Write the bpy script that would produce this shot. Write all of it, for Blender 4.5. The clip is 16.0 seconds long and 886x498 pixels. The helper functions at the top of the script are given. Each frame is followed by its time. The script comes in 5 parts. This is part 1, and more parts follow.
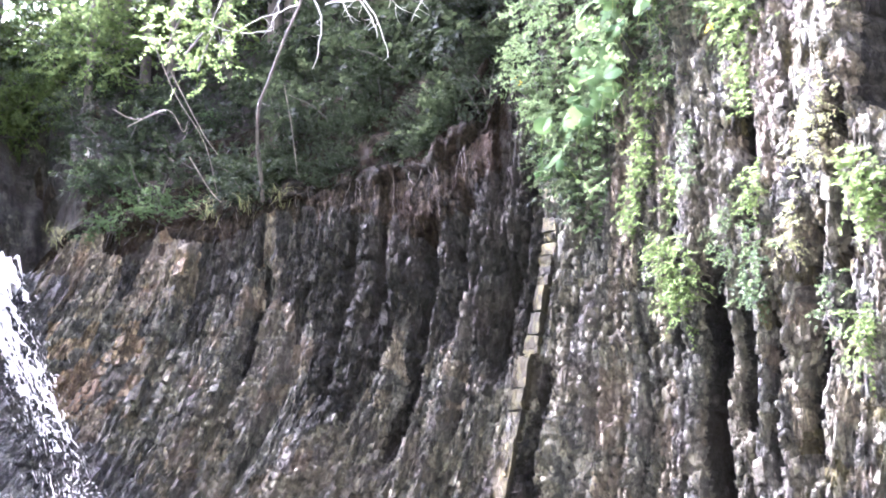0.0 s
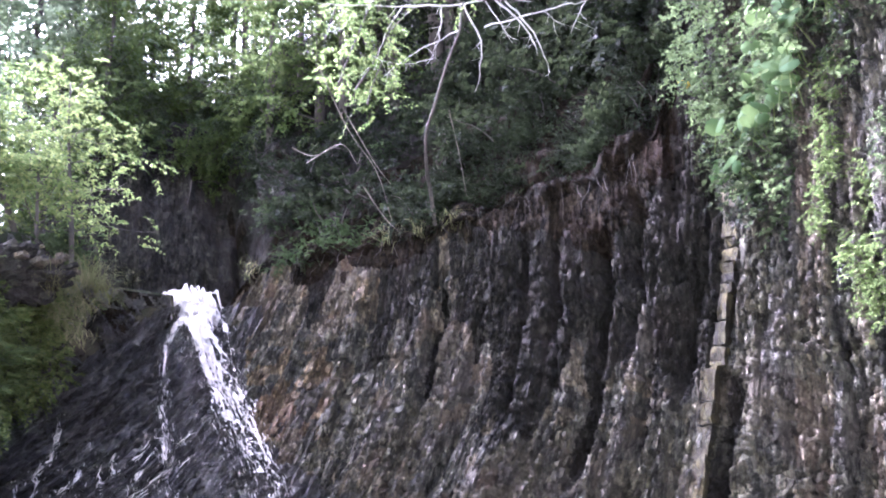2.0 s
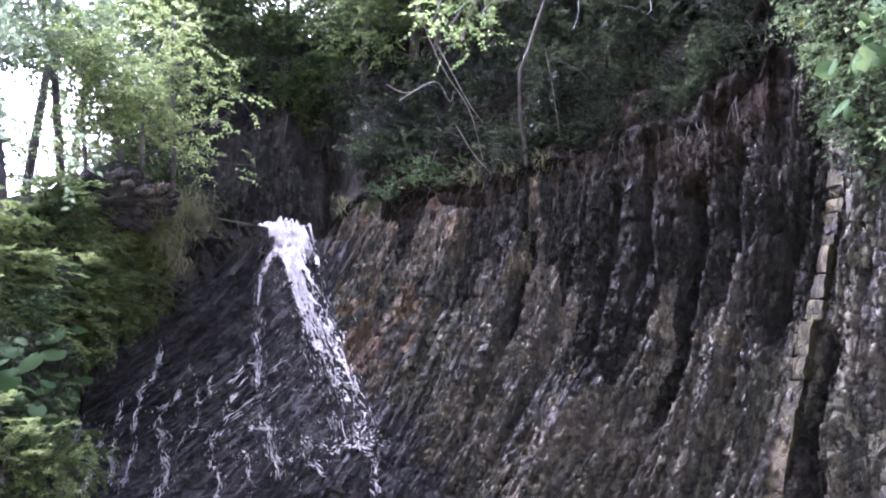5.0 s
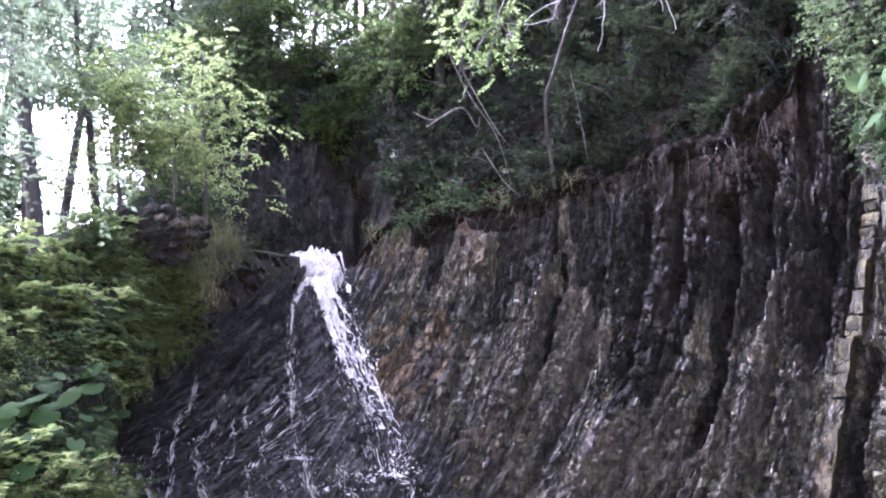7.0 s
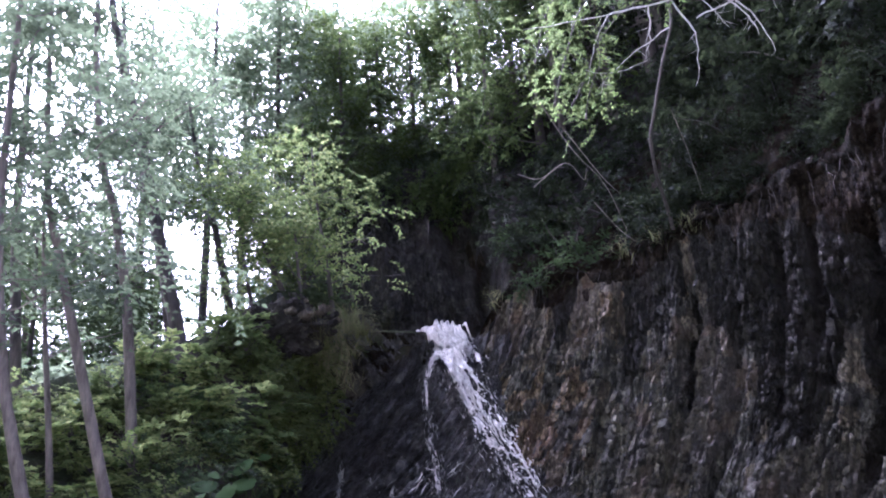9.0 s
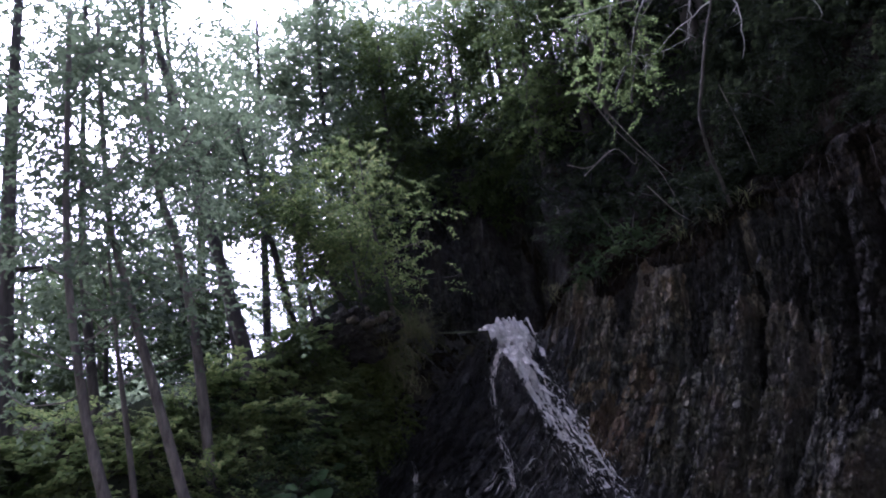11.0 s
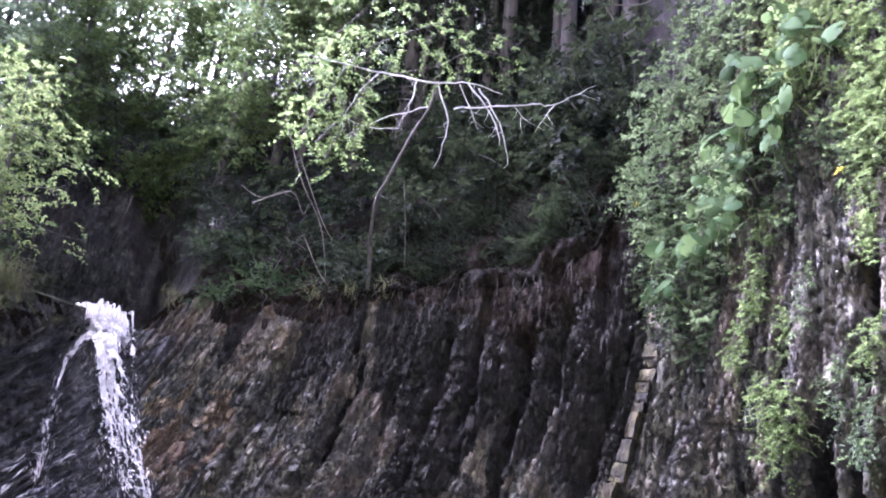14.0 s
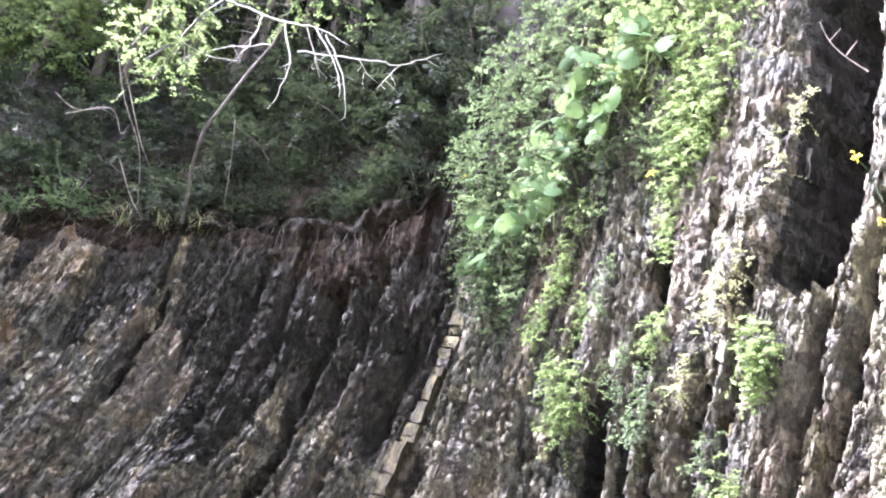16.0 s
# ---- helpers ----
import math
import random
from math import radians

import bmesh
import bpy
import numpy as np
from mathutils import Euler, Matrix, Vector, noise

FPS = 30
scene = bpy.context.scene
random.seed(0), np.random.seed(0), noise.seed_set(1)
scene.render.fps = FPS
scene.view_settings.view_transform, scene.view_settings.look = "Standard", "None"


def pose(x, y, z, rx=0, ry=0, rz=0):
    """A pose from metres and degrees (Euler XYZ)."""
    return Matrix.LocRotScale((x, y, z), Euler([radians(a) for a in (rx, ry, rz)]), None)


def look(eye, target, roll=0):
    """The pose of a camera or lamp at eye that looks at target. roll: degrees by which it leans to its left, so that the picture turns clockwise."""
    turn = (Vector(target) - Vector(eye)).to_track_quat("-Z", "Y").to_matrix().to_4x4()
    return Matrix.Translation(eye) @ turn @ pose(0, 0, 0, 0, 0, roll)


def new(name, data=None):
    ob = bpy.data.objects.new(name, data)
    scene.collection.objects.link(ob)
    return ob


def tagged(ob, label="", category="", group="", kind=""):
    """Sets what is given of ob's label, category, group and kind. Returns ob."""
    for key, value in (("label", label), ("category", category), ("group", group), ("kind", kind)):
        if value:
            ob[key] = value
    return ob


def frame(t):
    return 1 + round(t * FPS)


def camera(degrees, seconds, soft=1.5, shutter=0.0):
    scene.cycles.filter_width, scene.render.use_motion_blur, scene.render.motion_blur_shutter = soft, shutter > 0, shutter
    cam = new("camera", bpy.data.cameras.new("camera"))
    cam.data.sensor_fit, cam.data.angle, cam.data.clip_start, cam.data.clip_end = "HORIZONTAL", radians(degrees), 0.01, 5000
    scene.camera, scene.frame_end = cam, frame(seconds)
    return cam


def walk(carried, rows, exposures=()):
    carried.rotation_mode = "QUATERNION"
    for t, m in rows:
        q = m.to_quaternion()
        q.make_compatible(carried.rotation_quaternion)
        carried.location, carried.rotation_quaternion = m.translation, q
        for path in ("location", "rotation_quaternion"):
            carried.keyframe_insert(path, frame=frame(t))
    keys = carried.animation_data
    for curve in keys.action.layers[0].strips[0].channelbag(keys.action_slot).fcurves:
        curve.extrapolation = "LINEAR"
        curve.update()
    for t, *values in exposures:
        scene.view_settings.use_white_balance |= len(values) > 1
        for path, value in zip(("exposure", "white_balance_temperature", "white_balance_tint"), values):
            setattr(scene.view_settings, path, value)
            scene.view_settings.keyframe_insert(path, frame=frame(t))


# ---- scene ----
cam = camera(55.53, 16.0, soft=2.0)
PATH = [
    (0, pose(0, 0, 1.6, 109.98, 4.17, 0.05)),
    (0.5, pose(0, 0, 1.6, 109.96, 4.68, 3.65)),
    (1, pose(0, 0, 1.6, 110.68, 4.07, 6.84)),
    (1.5, pose(0, 0, 1.6, 111.03, 3.68, 10.08)),
    (2, pose(0, 0, 1.6, 111.94, 3.18, 12.20)),
    (2.5, pose(0, 0, 1.6, 112.07, 2.51, 15.57)),
    (3, pose(0, 0, 1.6, 110.33, 1.82, 19.58)),
    (3.5, pose(0, 0, 1.6, 108.94, 0.99, 20.64)),
    (4, pose(0, 0, 1.6, 108.15, 0.47, 19.63)),
    (4.2, pose(0, 0, 1.6, 107.77, 0.10, 18.98)),
    (6.3, pose(0, 0, 1.6, 108.88, -0.73, 16.36)),
    (6.5, pose(0, 0, 1.6, 108.98, -0.59, 17.14)),
    (7, pose(0, 0, 1.6, 109.66, 0.04, 19.66)),
    (7.5, pose(0, 0, 1.6, 111.18, 0.83, 22.33)),
    (8, pose(0, 0, 1.6, 112.75, 2.14, 25.11)),
    (8.5, pose(0, 0, 1.6, 113.98, 3.11, 27.43)),
    (9, pose(0, 0, 1.6, 114.45, 4.07, 30.05)),
    (9.2, pose(0, 0, 1.6, 114.56, 4.68, 31.43)),
    (10.25, pose(0, 0, 1.6, 114.90, 7.00, 36.40)),
    (11.3, pose(0, 0, 1.6, 115.02, 6.47, 34.01)),
    (11.5, pose(0, 0, 1.6, 115.09, 5.68, 31.98)),
    (12, pose(0, 0, 1.6, 115.37, 2.67, 25.05)),
    (12.5, pose(0, 0, 1.6, 115.08, 0.04, 18.98)),
    (13, pose(0, 0, 1.6, 115.45, -1.69, 13.40)),
    (13.5, pose(0, 0, 1.6, 116.47, -3.36, 8.15)),
    (14, pose(0, 0, 1.6, 117.05, -5.29, 3.46)),
    (14.5, pose(0, 0, 1.6, 117.96, -7.32, -1.93)),
    (15, pose(0, 0, 1.6, 118.50, -8.99, -7.37)),
    (15.5, pose(0, 0, 1.6, 117.62, -7.82, -9.69)),
    (16, pose(0, 0, 1.6, 115.62, -7.03, -10.91)),
]

EXPO = [(0, 5.45, 5110, 32), (1.5, 5.05, 5040, 36), (2, 4.68, 5010, 38), (3.5, 4.10, 4960, 40), (6.5, 4.45, 4960, 41), (7.5, 4.10, 4900, 41), (8, 3.68, 4860, 40),
        (9.2, 3.25, 4860, 39), (11.3, 1.75, 4860, 37), (12, 2.10, 4860, 37), (12.5, 3.50, 4910, 40), (13.5, 3.90, 4910, 42),
        (14, 4.15, 4960, 42), (15, 4.75, 5060, 39), (16, 5.02, 5260, 29)]
walk(cam, PATH, EXPO)

# ---- sky and sun ----
SUN_AZ, SUN_EL = 58.0, 56.0          # degrees left of straight ahead, degrees up
world = bpy.data.worlds.new("sky")
world.use_nodes = True
scene.world = world
wn = world.node_tree.nodes
sky = wn.new("ShaderNodeTexSky")
sky.sky_type = "NISHITA"
sky.sun_disc = False
sky.sun_elevation = radians(SUN_EL)
sky.sun_rotation = radians(-SUN_AZ)
sky.air_density, sky.dust_density, sky.ozone_density = 0.3, 10.0, 0.3
wn["Background"].inputs["Strength"].default_value = 0.15
world.node_tree.links.new(sky.outputs[0], wn["Background"].inputs["Color"])
sun = new("sun", bpy.data.lights.new("sun", "SUN"))
sun.data.energy, sun.data.angle, sun.data.color = 1.7, radians(30), (1.0, 0.96, 0.90)
sdir = Vector((-math.sin(radians(SUN_AZ)) * math.cos(radians(SUN_EL)), math.cos(radians(SUN_AZ)) * math.cos(radians(SUN_EL)), math.sin(radians(SUN_EL))))
sun.matrix_world = look(sdir * 60, (0, 0, 0))


# ---- materials ----
class Nodes:
    """A small helper round one material's node tree."""

    def __init__(self, name):
        self.mat = bpy.data.materials.new(name)
        self.mat.use_nodes = True
        self.tree = self.mat.node_tree
        self.bsdf = self.tree.nodes["Principled BSDF"]
        self.out = self.tree.nodes["Material Output"]

    def add(self, kind, **values):
        n = self.tree.nodes.new(kind)
        for key, value in values.items():
            n.inputs[key.replace("_", " ")].default_value = value
        return n

    def link(self, a, b):
        self.tree.links.new(a, b)

    def ramp(self, fac, stops):
        r = self.tree.nodes.new("ShaderNodeValToRGB")
        while len(r.color_ramp.elements) < len(stops):
            r.color_ramp.elements.new(0.5)
        for e, (p, c) in zip(r.color_ramp.elements, stops):
            e.position, e.color = p, (*c, 1)
        self.link(fac, r.inputs[0])
        return r.outputs[0]

    def mix(self, fac, a, b, blend="MIX"):
        m = self.tree.nodes.new("ShaderNodeMix")
        m.data_type, m.blend_type = "RGBA", blend
        for sock, v in ((m.inputs[0], fac), (m.inputs[6], a), (m.inputs[7], b)):
            if hasattr(v, "is_output"):
                self.link(v, sock)
            else:
                sock.default_value = v if isinstance(v, (int, float)) else (*v, 1)
        return m.outputs[2]

    def maths(self, op, a, b=0.0):
        m = self.tree.nodes.new("ShaderNodeMath")
        m.operation = op
        for sock, v in zip(m.inputs, (a, b)):
            if hasattr(v, "is_output"):
                self.link(v, sock)
            else:
                sock.default_value = v
        return m.outputs[0]

    def place(self):
        return self.add("ShaderNodeNewGeometry").outputs["Position"]

    def noise(self, scale, detail=4.0, rough=0.6, squash=None):
        n = self.add("ShaderNodeTexNoise", Scale=scale, Detail=detail, Roughness=rough)
        src = self.place()
        if squash:
            mp = self.add("ShaderNodeMapping")
            mp.inputs["Scale"].default_value = squash
            self.link(src, mp.inputs[0])
            src = mp.outputs[0]
        self.link(src, n.inputs["Vector"])
        return n.outputs["Fac"]

    def chance(self):
        """A number of its own for each loose piece and each object."""
        a = self.add("ShaderNodeNewGeometry").outputs["Random Per Island"]
        b = self.add("ShaderNodeObjectInfo").outputs["Random"]
        c = self.tree.nodes.new("ShaderNodeAttribute")
        c.attribute_name = "tone"
        return self.maths("FRACT", self.maths("ADD", self.maths("ADD", a, b), c.outputs["Fac"]))

    def bump(self, height, strength, distance):
        b = self.add("ShaderNodeBump", Strength=strength, Distance=distance)
        self.link(height, b.inputs["Height"])
        self.link(b.outputs[0], self.bsdf.inputs["Normal"])


def rock_material(name, dark, mid, light, stain, rough=0.85, spec=0.3, stain_amount=0.55):
    n = Nodes(name)
    dark, mid, light = [(a, b * 1.055, c * 0.89) for a, b, c in (dark, mid, light)]
    c = n.ramp(n.chance(), [(0.0, dark), (0.45, mid), (1.0, tuple(0.6 * a + 0.4 * b for a, b in zip(mid, light)))])
    # small shards inside each bed: every one with its own tone, and a dark joint round it
    warp = n.add("ShaderNodeTexNoise", Scale=6.0, Detail=3.0)
    n.link(n.place(), warp.inputs["Vector"])
    vec = n.tree.nodes.new("ShaderNodeMix")
    vec.data_type = "VECTOR"
    vec.inputs[0].default_value = 0.07
    n.link(n.place(), vec.inputs[4])
    n.link(warp.outputs["Color"], vec.inputs[5])
    mp = n.add("ShaderNodeMapping")
    mp.inputs["Scale"].default_value = (1, 1, 0.55)
    n.link(vec.outputs[1], mp.inputs[0])
    cells = n.add("ShaderNodeTexVoronoi", Scale=11.0)
    joint = n.add("ShaderNodeTexVoronoi", Scale=11.0)
    joint.feature = "DISTANCE_TO_EDGE"
    for v in (cells, joint):
        n.link(mp.outputs[0], v.inputs["Vector"])
    one = n.add("ShaderNodeSeparateColor")
    n.link(cells.outputs["Color"], one.inputs[0])
    c = n.mix(0.95, c, n.ramp(one.outputs[0], [(0.0, (0.12, 0.12, 0.12)), (0.55, (0.42, 0.42, 0.42)), (0.8, (0.6, 0.6, 0.59)), (1.0, (0.9, 0.895, 0.87))]), "OVERLAY")
    c = n.mix(n.ramp(joint.outputs["Distance"], [(0.0, (0.75,) * 3), (0.09, (0, 0, 0))]), c, dark)
    grain = n.noise(22.0, 8.0, 0.75, (1, 1, 0.5))
    c = n.mix(0.85, c, n.ramp(grain, [(0.3, (0.1, 0.1, 0.1)), (0.5, (0.48, 0.48, 0.48)), (0.7, (0.95, 0.94, 0.915))]), "OVERLAY")
    patch = n.ramp(n.noise(0.8, 5.0, 0.65), [(0.46, (0, 0, 0)), (0.64, (stain_amount,) * 3)])
    c = n.mix(patch, c, stain)
    speck = n.ramp(n.noise(30.0, 4.0, 0.7, (1, 1, 0.6)), [(0.56, (0, 0, 0)), (0.66, (0.6,) * 3)])
    c = n.mix(speck, c, light)
    n.link(c, n.bsdf.inputs["Base Color"])
    n.link(n.ramp(n.noise(5.0, 3.0), [(0.3, (rough - 0.2,) * 3), (0.7, (min(1, rough + 0.12),) * 3)]), n.bsdf.inputs["Roughness"])
    n.bsdf.inputs["Specular IOR Level"].default_value = spec
    h = n.maths("ADD", n.maths("MULTIPLY", n.noise(26.0, 8.0, 0.8, (1, 1, 0.6)), 0.7), n.maths("MULTIPLY", one.outputs[1], 0.6))
    h = n.maths("ADD", h, n.ramp(joint.outputs["Distance"], [(0.0, (0, 0, 0)), (0.1, (0.5,) * 3)]))
    n.bump(h, 1.0, 0.05)
    return n.mat


def leaf_material(name, stops, through_light=0.45, rough=0.5):
    n = Nodes(name)
    c = n.ramp(n.chance(), stops)
    c = n.mix(0.35, c, n.ramp(n.noise(0.7, 3.0), [(0.3, (0.25,) * 3), (0.7, (0.8,) * 3)]), "OVERLAY")
    n.link(c, n.bsdf.inputs["Base Color"])
    n.bsdf.inputs["Roughness"].default_value = rough + 0.15
    n.bsdf.inputs["Specular IOR Level"].default_value = 0.1
    t = n.add("ShaderNodeBsdfTranslucent")
    n.link(n.mix(0.4, c, (0.24, 0.32, 0.12)), t.inputs["Color"])
    m = n.add("ShaderNodeMixShader")
    m.inputs[0].default_value = through_light
    n.link(n.bsdf.outputs[0], m.inputs[1])
    n.link(t.outputs[0], m.inputs[2])
    n.link(m.outputs[0], n.out.inputs["Surface"])
    return n.mat


def bark_material(name, dark, light, scale=6.0):
    n = Nodes(name)
    f = n.noise(scale, 6.0, 0.7, (1, 1, 0.25))
    n.link(n.ramp(f, [(0.3, dark), (0.7, light)]), n.bsdf.inputs["Base Color"])
    n.bsdf.inputs["Roughness"].default_value = 0.9
    n.bump(f, 0.7, 0.03)
    return n.mat


def soil_material(name, dark, light, green=None):
    n = Nodes(name)
    c = n.ramp(n.noise(2.5, 8.0, 0.7), [(0.3, dark), (0.7, light)])
    if green:
        c = n.mix(n.ramp(n.noise(0.6, 4.0), [(0.42, (0, 0, 0)), (0.6, (0.85,) * 3)]), c, green)
    n.link(c, n.bsdf.inputs["Base Color"])
    n.bsdf.inputs["Roughness"].default_value = 0.95
    n.bump(n.noise(7.0, 8.0, 0.75), 1.0, 0.1)
    return n.mat


def water_material(name, alpha):
    n = Nodes(name)
    n.bsdf.inputs["Base Color"].default_value = (0.92, 0.90, 0.845, 1)
    n.bsdf.inputs["Roughness"].default_value = 0.25
    n.bsdf.inputs["Subsurface Weight"].default_value = 0.0
    t = n.add("ShaderNodeBsdfTranslucent")
    t.inputs["Color"].default_value = (0.88, 0.86, 0.81, 1)
    m = n.add("ShaderNodeMixShader")
    m.inputs[0].default_value = 0.5
    n.link(n.bsdf.outputs[0], m.inputs[1])
    n.link(t.outputs[0], m.inputs[2])
    clear = n.add("ShaderNodeBsdfTransparent")
    m2 = n.add("ShaderNodeMixShader")
    f = n.noise(7.0, 5.0, 0.7, (1.6, 1.6, 0.3))
    n.link(n.ramp(f, [(0.35, (alpha[0],) * 3), (0.62, (alpha[1],) * 3)]), m2.inputs[0])
    n.link(clear.outputs[0], m2.inputs[1])
    n.link(m.outputs[0], m2.inputs[2])
    n.link(m2.outputs[0], n.out.inputs["Surface"])
    return n.mat


M_GREY = rock_material("siltstone", (0.034, 0.032, 0.029), (0.085, 0.08, 0.072), (0.175, 0.165, 0.146), (0.085, 0.07, 0.058))
M_BROWN = rock_material("weathered_siltstone", (0.058, 0.048, 0.038), (0.132, 0.111, 0.085), (0.205, 0.177, 0.137), (0.112, 0.084, 0.06))
M_TAN = rock_material("sandstone", (0.027, 0.023, 0.010), (0.050, 0.042, 0.018), (0.080, 0.068, 0.031), (0.07, 0.055, 0.03), stain_amount=0.5)
M_RUST = rock_material("rusty_sandstone", (0.09, 0.066, 0.044), (0.15, 0.111, 0.072), (0.225, 0.178, 0.122), (0.13, 0.08, 0.05))
M_PALE = rock_material("pale_sandstone", (0.05, 0.045, 0.035), (0.093, 0.085, 0.066), (0.15, 0.138, 0.108), (0.11, 0.09, 0.066), stain_amount=0.45)
M_WET = rock_material("wet_shale", (0.024, 0.0225, 0.022), (0.05, 0.047, 0.0445), (0.105, 0.099, 0.093), (0.045, 0.037, 0.032), rough=0.45, spec=0.5)
# Damp rock, darkened further so that its colour also carries painted shade.
M_DAMP_SHADE = rock_material("damp_shale_with_shade", (0.017, 0.0155, 0.0145), (0.028, 0.0255, 0.0225), (0.062, 0.057, 0.05), (0.04, 0.032, 0.025), rough=0.85, spec=0.15)
M_SLAB = rock_material("tan_slab", (0.10, 0.088, 0.063), (0.18, 0.16, 0.113), (0.265, 0.24, 0.178), (0.15, 0.125, 0.086), stain_amount=0.4)
M_CORE = rock_material("dark_shale", (0.03, 0.027, 0.024), (0.048, 0.043, 0.037), (0.09, 0.081, 0.07), (0.05, 0.04, 0.033))
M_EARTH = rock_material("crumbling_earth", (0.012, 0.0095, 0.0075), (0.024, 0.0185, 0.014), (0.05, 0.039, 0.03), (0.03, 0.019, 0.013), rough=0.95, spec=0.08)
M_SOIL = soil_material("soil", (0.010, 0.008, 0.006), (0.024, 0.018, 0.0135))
M_FLOOR = soil_material("forest_floor", (0.03, 0.027, 0.017), (0.08, 0.065, 0.04), (0.035, 0.055, 0.016))
# Unseen gravel, kept pale so that it bounces light up the cliff.
M_GROUND = soil_material("gravel_ground", (0.16, 0.155, 0.145), (0.42, 0.41, 0.39), (0.12, 0.14, 0.08))
M_LEAF = leaf_material("leaf_green", [(0.0, (0.024, 0.037, 0.019)), (0.5, (0.039, 0.058, 0.03)), (1.0, (0.07, 0.096, 0.047))])
# Pale leaf copy: backlight and haze are painted into its colour.
M_LEAF_LIT_PAINT = leaf_material("leaf_painted_backlit", [(0.0, (0.125, 0.155, 0.115)), (0.5, (0.178, 0.215, 0.158)), (1.0, (0.25, 0.29, 0.20))], 0.7)
M_LEAF_HERB = leaf_material("leaf_herb", [(0.0, (0.028, 0.05, 0.022)), (0.5, (0.046, 0.078, 0.034)), (1.0, (0.075, 0.115, 0.05))], 0.35)
# Half-pale leaf copy: glow of the sky behind is painted in.
M_LEAF_DAY_PAINT = leaf_material("leaf_painted_skyglow", [(0.0, (0.06, 0.082, 0.064)), (0.5, (0.095, 0.122, 0.096)), (1.0, (0.14, 0.172, 0.122))], 0.55)
# Lightened leaf copy: light that does not reach the bank is painted in.
M_LEAF_BANK_LIT = leaf_material("leaf_painted_bank_light", [(0.0, (0.10, 0.145, 0.046)), (0.5, (0.165, 0.21, 0.066)), (1.0, (0.27, 0.30, 0.105))], 0.5)
# Dark leaf copy: the slope's deep shade is painted into its colour.
M_LEAF_SHADE_PAINT = leaf_material("leaf_painted_shade", [(0.0, (0.0085, 0.0115, 0.008)), (0.6, (0.0145, 0.0192, 0.0125)), (1.0, (0.029, 0.037, 0.022))], 0.18)
M_LEAF_LIGHT = leaf_material("leaf_light", [(0.0, (0.046, 0.074, 0.021)), (0.5, (0.076, 0.108, 0.031)), (1.0, (0.125, 0.155, 0.048))], 0.5)
M_BUTTERBUR = leaf_material("butterbur_leaf", [(0.0, (0.030, 0.066, 0.020)), (1.0, (0.066, 0.114, 0.038))], 0.4, 0.6)
M_GRASS = leaf_material("dry_grass", [(0.0, (0.16, 0.14, 0.075)), (0.5, (0.17, 0.17, 0.075)), (1.0, (0.30, 0.26, 0.16))], 0.45)
M_FLOWER = leaf_material("yellow_petal", [(0.0, (0.65, 0.47, 0.02)), (1.0, (0.75, 0.6, 0.05))], 0.3)
M_BARK = bark_material("bark", (0.035, 0.03, 0.026), (0.13, 0.115, 0.10))
M_BARK_PALE = bark_material("pale_bark", (0.05, 0.042, 0.034), (0.23, 0.20, 0.165), 9.0)
M_DEAD = bark_material("bleached_wood", (0.33, 0.31, 0.29), (0.66, 0.64, 0.61), 14.0)
M_WATER = water_material("white_water", (0.7, 1.0))
M_FOAM = water_material("foam", (0.15, 0.9))
M_VEIL = water_material("water_veil", (0.0, 0.10))

# ---- the lie of the land ----
EYE = 1.6


def at(az, el, d):
    """A place d metres off across the ground, az degrees left of straight ahead and el degrees up from the eye."""
    a = radians(az)
    return Vector((-d * math.sin(a), d * math.cos(a), EYE + d * math.tan(radians(el))))


def curve(x, pairs):
    return float(np.interp(x, [p[0] for p in pairs], [p[1] for p in pairs]))


WALL = [(-75, 3.9), (-60, 4.6), (-50, 5.5), (-40, 6.8), (-30, 8.4), (-20, 10.4), (-8, 13), (0, 15), (10, 17.3), (20, 19.2), (28, 20.4), (36, 19.2), (45, 17.5)]
BULGE = [(-40, 0.4), (-10, 0.7), (5, 1.8), (20, 3.0), (28, 4.2), (40, 4.0)]
RIM = [(-75, 66), (-50, 60), (-25, 50), (-15.3, 42), (-9.6, 37.3), (-8, 31.2), (-5.8, 27.9), (-3, 25.8), (0, 24.9), (7.6, 24.2), (13.2, 22.7), (17.8, 21.7),
       (23.2, 21.2), (25.2, 19.6), (26.5, 18.4), (30.5, 18.3), (33, 16.4), (36, 13.6), (39, 13.0), (40.5, 11), (42, 5), (44, -6)]
CREST = [(30, 18.9), (33.3, 19.2), (37, 19.6), (38.2, 21.6), (39, 22), (40.5, 22), (42.4, 21.2), (44, 19.6), (46, 18.6), (49, 17.6), (57, 15.2), (80, 13)]
CREST_D = [(30, 19.8), (36, 18.7), (42, 17.3), (50, 16), (60, 15), (80, 13.5)]
BANK_FOOT = [(30, 21.5), (36, 20.6), (39.5, 19.0), (41.5, 15.4), (43.5, 13.0), (48, 11.6), (60, 10.2), (80, 9.5)]


def wall_d(az, el):
    r = curve(az, RIM)
    back = 0.035 * max(0.0, el - 20) if az < -6 else 0.0
    return curve(az, WALL) - curve(az, BULGE) * min(1.3, max(0.0, (r - el) / 20)) + back


def wall_out(az):
    """The way that the rock face looks, level."""
    p, q = at(az - 4, 0, curve(az - 4, WALL)), at(az + 4, 0, curve(az + 4, WALL))
    t = q - p
    face = Vector((t.y, -t.x, 0)).normalized() * (-1 if (t.y * at(az, 0, 1).x - t.x * at(az, 0, 1).y) > 0 else 1)
    here = at(az, 0, 1)
    return (face * 0.45 - Vector((here.x, here.y, 0)) * 0.55).normalized()


